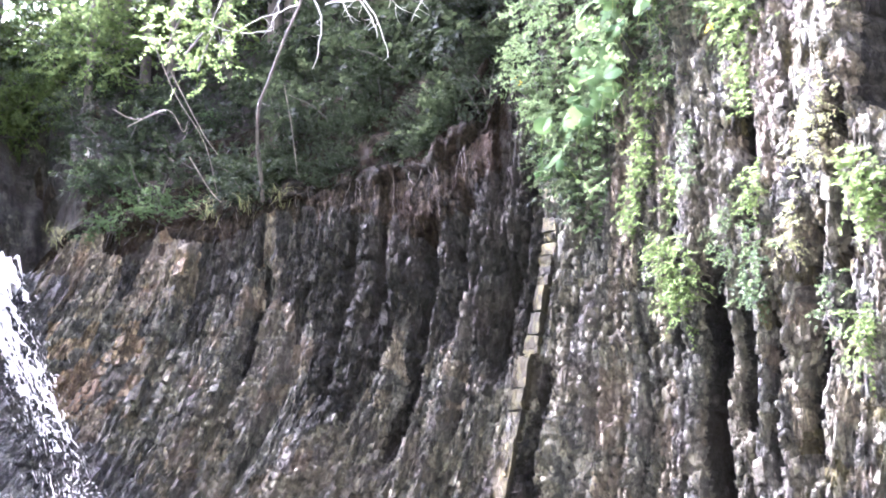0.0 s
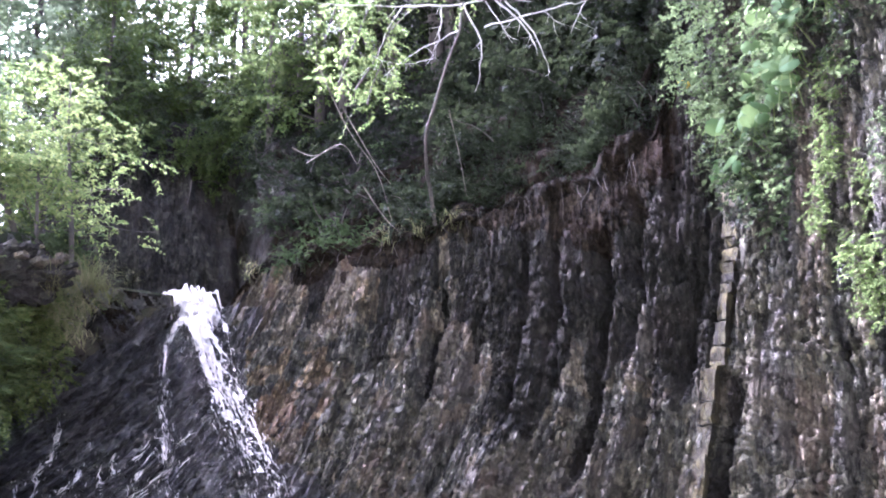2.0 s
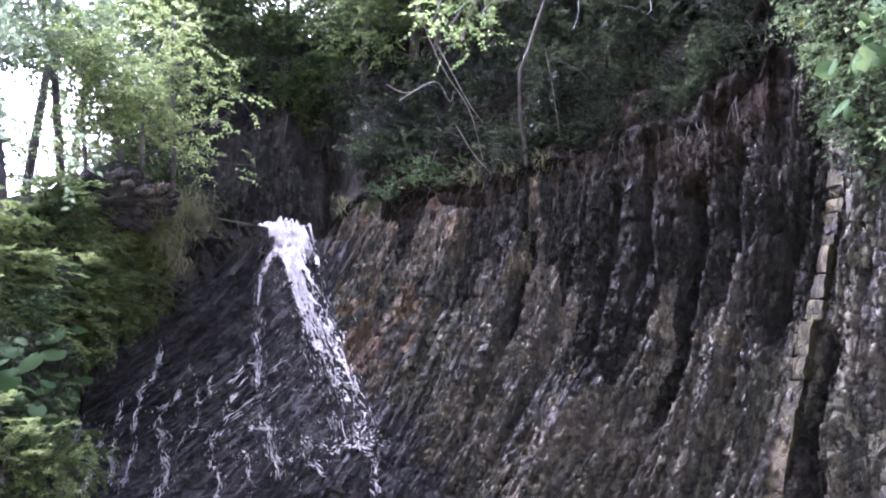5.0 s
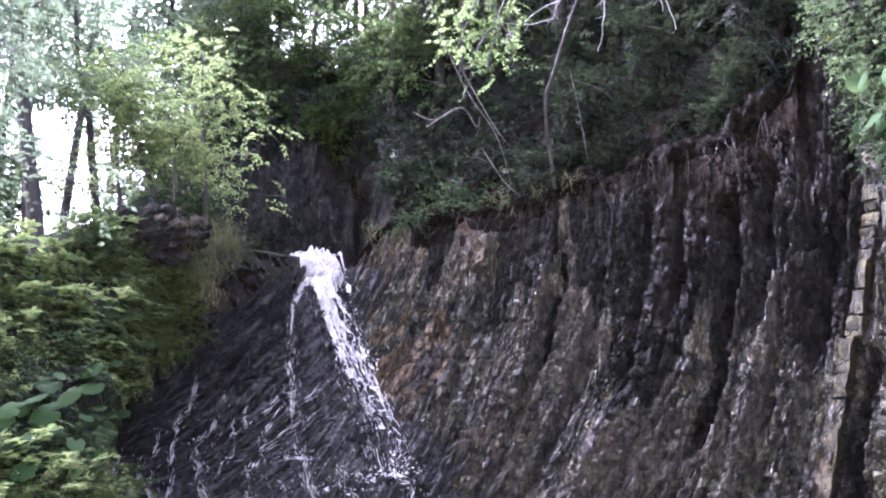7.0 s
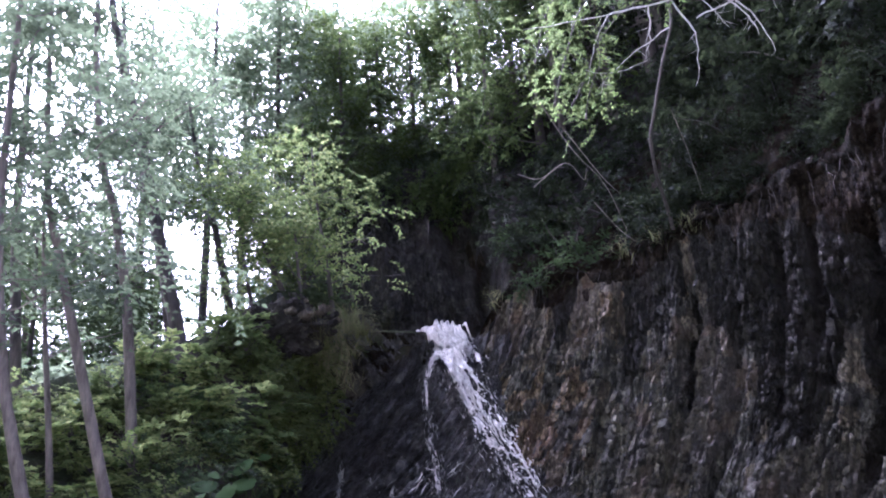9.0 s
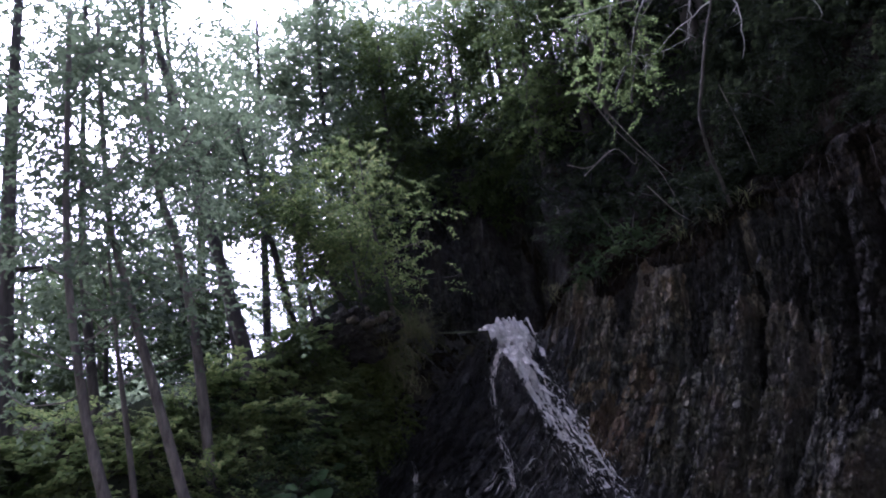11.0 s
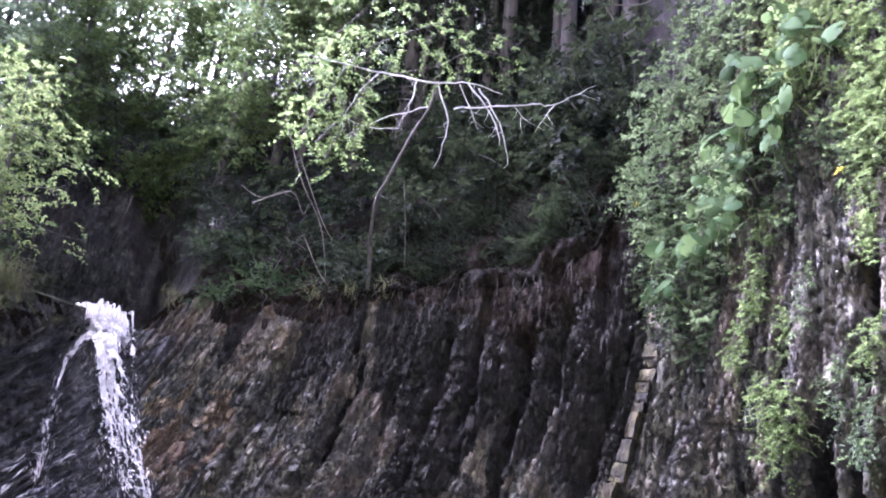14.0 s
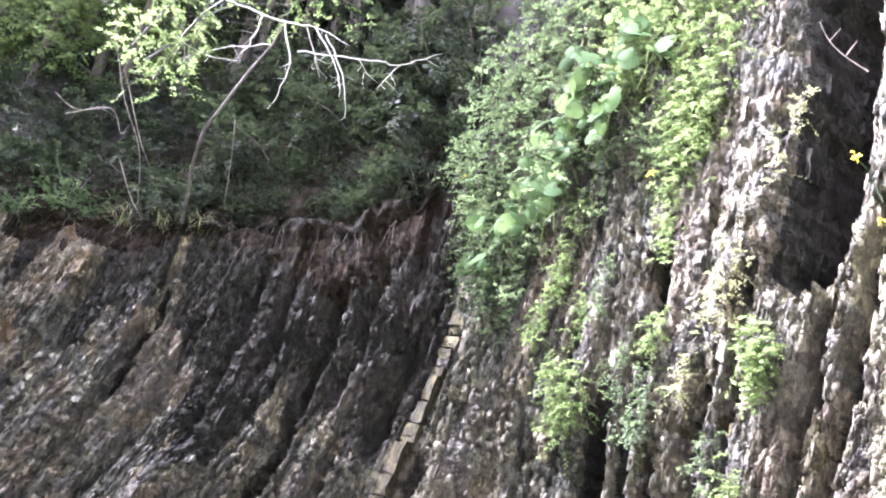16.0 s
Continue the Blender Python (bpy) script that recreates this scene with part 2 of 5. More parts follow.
def bank_d(az, el):
    c, dc = curve(az, CREST), curve(az, CREST_D)
    return dc - (dc - curve(az, BANK_FOOT)) * min(1.25, max(0.0, (c - el) / 18))


LEAN = [(-45, 0.3), (-26, 0.26), (-18, 0.2), (-10.8, 0.17), (-5.2, 0.13), (0.6, 0.05), (5, 0.14), (9, 0.26), (14, 0.19), (20, 0.15), (28, 0.2), (32, 0.24), (36, 0.3), (60, 0.36)]
BEND = [(-45, 0.036), (-28, 0.033), (-24, 0.024), (-20, 0.014), (-14, 0.009), (-5.2, 0.0115), (0.6, 0.0135), (5, 0.0075), (9, 0.001), (14, 0.0)]


def bed_u(s, v):
    """How far right a bed lies at the height v, when it is at s at 22 degrees up: the folded beds fan out to the left below."""
    low = max(0.0, 22 - v)
    return s + curve(s, LEAN) * (v - 22) - curve(s, BEND) * low * low


def mesh_of(name, verts, faces, materials, smooth=False):
    me = bpy.data.meshes.new(name)
    me.from_pydata([tuple(v) for v in verts], [], [tuple(f) for f in faces])
    for m in (materials if isinstance(materials, (list, tuple)) else [materials]):
        me.materials.append(m)
    if smooth:
        me.polygons.foreach_set("use_smooth", [True] * len(me.polygons))
    me.update()
    return me


def part(name, me, parent, label=""):
    ob = new(name, me)
    ob.parent = parent
    if parent is not None:
        ob.matrix_parent_inverse = parent.matrix_basis.inverted()
    return tagged(ob, label)


def thing(name, label, category, group="", kind="", where=(0, 0, 0)):
    ob = new(name)
    ob.location = where
    ob.empty_display_size = 0.2
    return tagged(ob, label, category, group, kind)


def grid(name, rows, material, smooth=True):
    """A sheet from rows of points."""
    n = len(rows[0])
    verts = [p for r in rows for p in r]
    faces = [(i * n + j, i * n + j + 1, (i + 1) * n + j + 1, (i + 1) * n + j) for i in range(len(rows) - 1) for j in range(n - 1)]
    return mesh_of(name, verts, faces, material, smooth)


def rough(p, size, amount):
    return noise.noise(Vector(p) / size) * amount


# the ground: one sheet round the camera's stand, out to the horizon, with an added unseen valley side behind that
# blocks sky light
rows = []
for r in (0.0, 1.5, 3, 5, 8, 12, 18, 26, 40, 60, 80, 130, 300, 800, 2500):
    ring = []
    for k in range(73):
        a = math.tau * k / 72
        x, y = r * math.sin(a), r * math.cos(a)
        behind = min(1.0, max(0.0, -math.cos(a - 0.35) - 0.1) * 1.8)
        z = -0.02 + rough((x, y, 3), 2.0, 0.12) + min(72.0, max(0.0, r - 8) * 1.5) * behind
        if math.cos(a) > 0.1 and r > 9:
            z -= 0.4
        ring.append((x, y, z))
    rows.append(ring)
me = grid("ground", rows, [M_GROUND, M_FLOOR])
me.polygons.foreach_set("material_index", [1 if Vector(p.center).length > 14 else 0 for p in me.polygons])
ground = tagged(new("ground", me), "stony stream-side ground with patches of grass", "ground", kind="structure")

# ---- rock faces ----
def wall_point(s, v, out, d_add=0.0):
    az = -bed_u(s, v)
    return at(az, v, wall_d(az, v) + d_add) + wall_out(az) * out


def many(x, pairs):
    return np.interp(x, [p[0] for p in pairs], [p[1] for p in pairs])


def many_bed_u(s, v):
    low = np.maximum(0.0, 22 - v)
    return s + many(s, LEAN) * (v - 22) - many(s, BEND) * low * low


OUT_AZ = np.arange(-80, 60, 1.0)
OUT_XY = np.array([wall_out(a)[:2] for a in OUT_AZ])


def many_wall_points(s, v, out):
    az = -many_bed_u(s, v)
    d = many(az, WALL) - many(az, BULGE) * np.clip((many(az, RIM) - v) / 20, 0, 1.3) + np.where(az < -6, 0.035 * np.maximum(0, v - 20), 0)
    x = -d * np.sin(np.radians(az)) + out * np.interp(az, OUT_AZ, OUT_XY[:, 0])
    y = d * np.cos(np.radians(az)) + out * np.interp(az, OUT_AZ, OUT_XY[:, 1])
    return np.stack([x, y, EYE + d * np.tan(np.radians(v))], -1), az


def chance(i, j, seed):
    """A fixed random number from 0 to 1 for each pair of whole numbers."""
    h = (np.asarray(i).astype(np.int64) * 374761393 + np.asarray(j).astype(np.int64) * 668265263 + seed * 1274126177) & 0xFFFFFFFF
    h = ((h ^ (h >> 13)) * 1103515245 + 12345) & 0xFFFFFFFF
    h = ((h ^ (h >> 15)) * 2654435761) & 0xFFFFFFFF
    return ((h ^ (h >> 16)) & 0xFFFFFF) / float(0x1000000)


def soft_noise(x, y, seed):
    """Smooth noise from -1 to 1."""
    i, j = np.floor(x), np.floor(y)
    fx, fy = x - i, y - j
    fx, fy = fx * fx * (3 - 2 * fx), fy * fy * (3 - 2 * fy)
    a = chance(i, j, seed) * (1 - fx) + chance(i + 1, j, seed) * fx
    b = chance(i, j + 1, seed) * (1 - fx) + chance(i + 1, j + 1, seed) * fx
    return (a * (1 - fy) + b * fy) * 2 - 1


def pieces(x, seed):
    """Uneven pieces along x: the number of the piece and how far along it x lies."""
    k = np.floor(x)
    f = x - k
    cut, cut2 = 0.12 + 0.76 * chance(k, 0, seed), 0.12 + 0.76 * chance(k - 1, 0, seed)
    later = f >= cut
    cut3 = 0.12 + 0.76 * chance(k + 1, 0, seed)
    idx = np.where(later, k, k - 1)
    along = np.where(later, (f - cut) / (1 - cut + cut3), (f + 1 - cut2) / (1 - cut2 + cut))
    return idx, along


PACK = [(-60, -64), (-24, -20), (9, 30), (16, 40), (25, 50), (30, 53.5), (60, 71)]     # thinner beds in the centre, thicker ones to the right
RECESSES = ((3.2, 0.6, 13, 26, 0.5), (-2.6, 0.5, 14, 26, 0.4), (7.9, 0.5, 15, 30, 0.5), (20.3, 0.75, -9, 19, 0.75), (6.7, 0.9, 10, 21, 0.6), (0.7, 0.7, 5, 23, 0.65), (32.2, 1.7, 23, 60, 1.05), (22.8, 0.55, 5, 28, 0.5), (4.6, 0.4, 6, 15, 0.35),
            (-4.9, 0.55, 8, 23, 0.45), (27.2, 0.5, 2, 20, 0.45), (24.6, 0.35, 2, 14, 0.35), (36.5, 0.5, 0, 30, 0.45), (10.5, 0.4, -9, 12, 0.45), (-10.5, 0.45, 10, 21, 0.4), (-7.6, 0.4, 5, 15, 0.25),
            (17.9, 0.35, 10, 24, 0.35), (-15.5, 0.4, 8, 20, 0.25), (29.2, 0.35, 8, 26, 0.35), (34.3, 0.4, 5, 24, 0.4), (-1.8, 0.3, 5, 18, 0.25))


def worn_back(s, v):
    """The depth to which the soft beds have weathered out; rock_kinds paints their shade dark."""
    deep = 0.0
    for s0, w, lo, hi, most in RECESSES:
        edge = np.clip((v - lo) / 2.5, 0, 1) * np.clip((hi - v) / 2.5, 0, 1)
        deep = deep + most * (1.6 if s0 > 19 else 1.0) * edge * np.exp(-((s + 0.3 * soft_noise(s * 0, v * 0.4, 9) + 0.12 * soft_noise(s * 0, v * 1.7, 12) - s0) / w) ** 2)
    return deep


def relief(s, v):
    """How far the rock stands out: bundles of beds, single beds, and their broken pieces, at four sizes. Also a random tone for each piece."""
    q = many(s, PACK)
    q = q + 0.5 * soft_noise(q * 0.3, v * 0.13, 3) + 0.07 * soft_noise(q * 1.3, v * 0.9, 4)
    grow = many(s, [(-24, 1.0), (9, 1.0), (14, 0.92), (20, 0.78), (26, 0.62), (32, 0.52), (47, 0.42)])
    out = 0.20 * soft_noise(q * 0.22, v * 0.05, 5) + 0.11 * soft_noise(q * 0.55, v * 0.08, 6) + 0.12 * soft_noise(q * 0.2, v * 0.12, 7)
    out = out * many(s, [(24, 1.0), (30, 0.6)])
    tone = 0.0
    for n, (wide, long, amp) in enumerate(((2.6, 13.0, 0.12), (1.15, 4.2, 0.085), (0.56, 1.3, 0.075), (0.3, 0.62, 0.06), (0.17, 0.34, 0.035))):
        i, fs = pieces(q / wide, 10 + n)
        b = chance(i, 0, 20 + n)
        length = long * (0.5 + 1.0 * chance(i, 1, 21 + n)) * many(s, [(-25, 0.6), (-21, 1.0), (24, 1.0), (31, 1.15)])
        j, fv = pieces((v + 40 * b + 0.5 * wide * (fs - 0.5) * (2 * b - 1)) / length, 30 + n)
        c, t1, t2 = chance(i, j, 40 + n), chance(i, j, 50 + n), chance(i, j, 60 + n)
        a = amp * grow * (many(s, [(-25, 1.35), (-21, 1.0), (25, 1.0), (29, 0.85)]) if n > 1 else many(s, [(24, 1.0), (30, 0.6)]))
        out = out + a * (1.2 * (b - 0.5) + 1.4 * (c - 0.5) + 1.6 * (t1 - 0.5) * (fs - 0.5) + (1.9 if n > 1 else 0.5) * (t2 - 0.4) * (fv - 0.5))
        gap = np.minimum(np.minimum(fs, 1 - fs) * wide, np.minimum(fv, 1 - fv) * length * (2.5 if n > 1 else 4.0) + np.where(s > 24, 0.06, 0.0))
        out = out - a * (0.8 if n < 2 else 0.45) * np.exp(-(gap / 0.05) ** 2) * (n < 4)
        if n in (1, 2):
            tone = tone + 0.5 * chance(i, j, 70 + n)
    out = out + 0.02 * soft_noise(s * 9, v * 7, 8)
    out = out - 1.15 * worn_back(s, v)
    # the beds crumble and round off towards the rim
    u = many_bed_u(s, v)
    soft = np.where((u > -24) & (u < 9), np.clip((many(-u, RIM) - v) / 3.0, 0.3, 1), 1.0)
    return out * soft, tone


ROCKS = [M_GREY, M_BROWN, M_TAN, M_RUST, M_PALE, M_WET, M_DAMP_SHADE, M_EARTH, M_SLAB]


def rock_kinds(s, az, v):
    """Which stone each piece is: it follows the bed, with rusty ground water near the rim, wet shale round the fall,
    and shade painted dark.
    """
    q = many(s, PACK) + 0.5 * soft_noise(s * 0.4, v * 0.3, 3)
    i, _ = pieces(q / 0.95, 11)
    bed = chance(i, 3, 80)
    one = chance(i, np.floor(v / 1.3 + 9 * bed), 81)
    rim = many(az, RIM)
    wet = (az > 24.4 + 1.6 * soft_noise(az * 0.5, v * 0.4, 82)) | ((az > 17) & (v < 8.5 - (23 - az) * 0.9 + 1.5 * soft_noise(az * 0.6, v, 83)))
    kind = np.where((bed < 0.2) | (one > 0.72), 4, np.where(bed < 0.45, 1, 0))
    kind = np.where(az > -6, np.where(one < 0.3, 1, 0), kind)
    kind = np.where(az < -22, np.where(one < 0.4, 4, np.where(one < 0.55, 2, np.where(one < 0.8, 1, 0))), kind)
    kind = np.where(az > 7, np.where(one < 0.6, 1, 0), kind)
    kind = np.where((az > 0) & (v > rim - 4 + 2 * soft_noise(az * 0.4, v * 0.2, 84)), np.where(one < 0.12, 3, 1), kind)
    kind = np.where((az > 10) & (az < 21) & (v > 7.5) & (v < 16.5) & (one < 0.45), 4, kind)
    kind = np.where((az > 19) & (v > 9.5) & (v < 15.5) & (one < 0.5), 3, kind)
    kind = np.where((az > -6) & (az < 8) & (v < 10 - 1.5 * soft_noise(az * 0.5, v * 0.2, 89)) & (one < 0.55), 4, kind)
    kind = np.where((az > 8) & (az < 18) & (v < 9) & (one < 0.4), 4, kind)
    # Seep stains, widened to paint canopy shade high on the centre face.
    seep_and_shade = 0.9 * soft_noise(q * 0.32, v * 0.05, 85) + 0.35 * soft_noise(q * 0.9, v * 0.2, 86) + np.clip((v - 13.5) * 0.09, -0.6, 0.6) - np.clip((az - 6) * 0.12, 0, 1.2) - np.clip((-7.5 - az) * 0.5, 0, 2)
    # Weathered recesses turn dark too: groove shade painted as stone.
    kind = np.where((seep_and_shade > -0.5) | (worn_back(s, v) > 0.27), 6, kind)
    # Brown rim earth; its deeper middle zone also paints shade under the crowns.
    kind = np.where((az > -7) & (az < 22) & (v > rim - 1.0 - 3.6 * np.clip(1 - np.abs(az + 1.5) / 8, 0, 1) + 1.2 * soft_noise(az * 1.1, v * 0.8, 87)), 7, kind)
    kind = np.where((az < -36.6 + 0.1 * (16 - np.minimum(v, 16)) + 0.8 * soft_noise(v * 0.35, az * 0, 88)) & (v < 29) & (kind != 6), 8, kind)
    return np.where(wet, 5, kind)


def raw_mesh(name, v, f, materials, kinds=None, tones=None):
    """A mesh from an array of points and one of quads, quickly."""
    me = bpy.data.meshes.new(name)
    n = f.shape[1]
    me.vertices.add(len(v))
    me.vertices.foreach_set("co", v.astype(np.float32).ravel())
    me.loops.add(len(f) * n)
    me.loops.foreach_set("vertex_index", f.astype(np.int32).ravel())
    me.polygons.add(len(f))
    me.polygons.foreach_set("loop_start", np.arange(0, len(f) * n, n, dtype=np.int32))
    me.polygons.foreach_set("loop_total", np.full(len(f), n, dtype=np.int32))
    for m in materials:
        me.materials.append(m)
    if kinds is not None:
        me.polygons.foreach_set("material_index", kinds.astype(np.int32))
    if tones is not None:
        me.attributes.new("tone", "FLOAT", "FACE").data.foreach_set("value", tones.astype(np.float32))
    me.update(calc_edges=True)
    me.validate()
    return me


def block_mesh(rnd, s, w, v, l, out, spread, skewed=0.4):
    """One weathered stone of a bed: a rough face, worn edges and sides that go back into the rock."""
    nx, nz = 3, 4
    verts, faces = [], []
    squeeze = rnd.uniform(0.55, 1.0) if rnd.random() < skewed else 1.0
    tilt_s, tilt_v = rnd.uniform(-1, 1) * spread, rnd.uniform(-1, 1) * spread
    skew = rnd.uniform(-skewed, skewed) * l
    for j in range(nz):
        for i in range(nx):
            fs, fv = i / (nx - 1) - 0.5, j / (nz - 1) - 0.5
            edge = (abs(fs) > 0.4) + (abs(fv) > 0.4)
            ss = s + fs * w * rnd.uniform(0.8, 1.08) * (squeeze if fv > 0 else 1.0)
            vv = v + fv * l * rnd.uniform(0.85, 1.12) + skew * fs
            o = out + tilt_s * fs + tilt_v * fv - edge * spread * rnd.uniform(0.0, 0.3) + rnd.uniform(-0.2, 0.2) * spread
            verts.append(wall_point(ss, vv, o))
    for j in range(nz - 1):
        for i in range(nx - 1):
            a = j * nx + i
            faces.append((a, a + 1, a + nx + 1, a + nx))
    ring = [i for i in range(nx)] + [nx * j + nx - 1 for j in range(1, nz)] + [nx * (nz - 1) + i for i in range(nx - 2, -1, -1)] + [nx * j for j in range(nz - 2, 0, -1)]
    base = len(verts)
    for k in ring:
        fs, fv = (k % nx) / (nx - 1) - 0.5, (k // nx) / (nz - 1) - 0.5
        verts.append(wall_point(s + fs * w * 0.95, v + fv * l * 0.95, out - 0.4))
    for k in range(len(ring)):
        n2 = (k + 1) % len(ring)
        faces.append((ring[k], base + k, base + n2, ring[n2]))
    return verts, faces


def shards(face, seed, s0, s1, count, area):
    """Thousands of sharp small splinters that stand out of the beds, joined."""
    r = np.random.default_rng(seed + 50)
    s, v = r.uniform(s0, s1, count * 4), r.uniform(area[2] - 2, area[3], count * 4)
    az = -many_bed_u(s, v)
    ok = (az > area[0] - 4) & (az < area[1]) & (v < many(az, RIM) - 0.3) & (worn_back(s, v) < 0.2)
    s, v, az = [x[ok][:count] for x in (s, v, az)]
    n = len(s)
    w = r.uniform(0.08, 0.28, n) * many(s, [(9, 0.85), (12, 1.25), (30, 1.4)])
    l = r.uniform(0.18, 0.62, n) * many(s, [(-25, 1.0), (9, 1.0), (12, 1.4), (24, 1.6), (30, 2.2)])
    out = relief(s, v)[0] + r.uniform(-0.03, 0.03, n) + np.where(s < -24, 0.03, 0.0)
    lean = many(s, [(-26, 0.06), (-23, 0.03)])
    tilt_s, tilt_v, skew = r.uniform(-1, 1, n) * lean, r.uniform(-1, 1, n) * lean, r.uniform(-0.4, 0.4, n)
    P = []
    for back in (0, 1):
        for a, b in ((-0.5, -0.5), (0.5, -0.5), (0.5, 0.5), (-0.5, 0.5)):
            ja, jb = r.uniform(0.6, 1.2, n), r.uniform(0.7, 1.25, n)
            o = out + (tilt_s * a * 2 + tilt_v * b * 2 + r.uniform(-0.02, 0.02, n)) * (1 - back) - 0.25 * back
            P.append(many_wall_points(s + a * w * ja, v + b * l * jb + skew * a * l, o)[0])
    P = np.stack(P, 1).reshape(-1, 3)
    k = 8 * np.arange(n)[:, None]
    F = np.concatenate([k + np.array(f)[None, :] for f in ((0, 1, 2, 3), (0, 4, 5, 1), (1, 5, 6, 2), (2, 6, 7, 3), (3, 7, 4, 0))])
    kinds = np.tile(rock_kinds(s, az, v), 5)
    tagged(part("splinters", raw_mesh("splinters", P, F, ROCKS, kinds), face), kind="stuff")


def rock_face(name, label, s0, s1, step, rows, seed, block, count, area, tiny):
    """A face of steep broken beds, with the larger loose-edged stones as parts of their own."""
    rnd = random.Random(seed)
    face = thing(name, label, "cliff", kind="structure")
    ss = np.arange(s0, s1 + step * 0.5, step)
    tops = []
    for a in ss:
        top = 60.0
        while top > -7 and top > curve(-bed_u(a, top), RIM) + 0.6 * noise.noise(Vector((a * 1.3, 0, 2))):
            top -= 0.2
        tops.append(top)
    S = np.repeat(ss[:, None], rows, 1)
    T = np.linspace(0, 1, rows)[None, :]
    V = -7.5 + (np.array(tops)[:, None] + 7.5) * T
    out, tone = relief(S, V)
    P, AZ = many_wall_points(S, V, out)
    n = rows
    a = (np.arange(len(ss) - 1)[:, None] * n + np.arange(n - 1)[None, :]).ravel()
    F = np.stack([a, a + 1, a + n + 1, a + n], 1)
    mid = lambda X: (0.25 * (X[:-1, :-1] + X[1:, :-1] + X[:-1, 1:] + X[1:, 1:])).ravel()
    keep = mid(P[..., 2]) > -0.7
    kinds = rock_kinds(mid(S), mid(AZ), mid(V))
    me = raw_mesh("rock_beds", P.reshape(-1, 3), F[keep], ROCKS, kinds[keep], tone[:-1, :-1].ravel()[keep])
    tagged(part("rock_beds", me, face), kind="stuff")
    shards(face, seed, s0, s1, tiny, area)
    made = 0
    while made < count:
        s, v = rnd.uniform(s0, s1), rnd.uniform(area[2], area[3])
        if s1 > 30 and made % 2:
            s = rnd.uniform(23.5, 35.5)
        az = -bed_u(s, v)
        if not (area[0] < az < area[1]) or v > curve(az, RIM) - 0.8:
            continue
        w, l, spread, skewed = rnd.uniform(*block[0]), rnd.uniform(*block[1]), 0.09, 0.4
        if s > 23.5:
            w, l, spread, skewed = rnd.uniform(0.25, 0.7), rnd.uniform(0.5, 1.9), 0.045, 0.2
        o = float(relief(np.array([s]), np.array([v]))[0][0])
        k = int(rock_kinds(np.array([s]), np.array([az]), np.array([v]))[0])
        vs, fs = block_mesh(rnd, s, w, v, l, o + (rnd.uniform(-0.05, 0.05) if s < 23.5 else rnd.uniform(-0.02, 0.035)), spread, skewed)
        part("rock_block", mesh_of("rock_block", vs, fs, ROCKS[k]), face)
        made += 1
    return face


rock_face("cliff_east", "grey-brown cliff of upright thin rock beds", 9.0, 47.0, 0.065, 640, 1, ((0.4, 0.9), (0.8, 2.4)), 290, (-38, -9, 2, 44), 8000)
rock_face("cliff_centre", "folded grey and rusty rock beds below the rim", -24.0, 9.0, 0.06, 400, 2, ((0.3, 0.6), (0.4, 1.1)), 290, (-8, 26, 3, 25), 6000)
rock_face("cliff_waterfall", "wet black slanting rock beds below the waterfall", -46.0, -24.0, 0.11, 190, 3, ((0.35, 0.7), (0.8, 2.2)), 200, (21, 44, 0, 18), 4200)


def pale_bed():
    """The one thick tan sandstone bed that stands out of the centre face, block on block, with a step half-way up."""
    rnd = random.Random(5)
    bed = thing("sandstone_bed", "thick tan sandstone bed cracked into blocks", "rock bed", kind="structure")
    v = -3.0
    while v < 20.6:
        if v < 10.4:                # long sound blocks
            s, w, l, o, gap, m = 9.12 + 0.1 * noise.noise(Vector((v * 0.5, 2, 0))), rnd.uniform(0.9, 1.0), rnd.uniform(1.3, 3.0), 0.14, 0.015, M_TAN
        elif v < 11.6:              # the jutting step
            s, w, l, o, gap, m = 9.42, 1.15, 1.0, 0.18, 0.03, M_TAN
        elif v < 15.3:
            s, w, l, o, gap, m = 9.55, rnd.uniform(0.72, 0.88), rnd.uniform(1.0, 2.0), 0.08, 0.02, M_TAN
        elif v < 16.4:              # a rotten stretch
            s, w, l, o, gap, m = 9.6, 1.0, 1.0, 0.02, 0.1, M_BROWN
        else:                       # thin slabs with open joints
            s, w, l, o, gap, m = 9.62 + rnd.uniform(-0.08, 0.08), rnd.uniform(0.75, 1.0), rnd.uniform(0.4, 0.85), rnd.uniform(-0.05, 0.05), rnd.uniform(0.05, 0.25), rnd.choice([M_TAN, M_TAN, M_CORE])
        vs, fs = block_mesh(rnd, s, w, v + l / 2, l, o + rnd.uniform(-0.03, 0.03), 0.05, 0.12)
        part("sandstone_block", mesh_of("sandstone_block", vs, fs, m), bed)
        v += l + gap
    vs, fs = block_mesh(rnd, 9.9, 1.5, 23.0, 1.6, 0.12, 0.08)
    part("sandstone_block", mesh_of("sandstone_block", vs, fs, M_BROWN), bed)


pale_bed()

def bed_of(az, el):
    s = -az
    for _ in range(14):
        s += 0.8 * (-az - bed_u(s, el))
    return s


def stained_bed(name, label, a, b, count, width, material, seed):
    """A run of stained blocks along one bed, from the place a down to the place b."""
    rnd = random.Random(seed)
    bed = thing(name, label, "rock bed", kind="structure")
    for i in range(count):
        f = (i + 0.5) / count
        az, el = a[0] + (b[0] - a[0]) * f + rnd.gauss(0, width), a[1] + (b[1] - a[1]) * f + rnd.gauss(0, 0.12)
        s = bed_of(az, el)
        o = float(relief(np.array([s]), np.array([el]))[0][0])
        vs, fs = block_mesh(rnd, s, rnd.uniform(0.22, 0.5), el, rnd.uniform(0.35, 0.75), o + rnd.uniform(0.0, 0.05), 0.05, 0.3)
        part("rock_block", mesh_of("rock_block", vs, fs, material), bed)


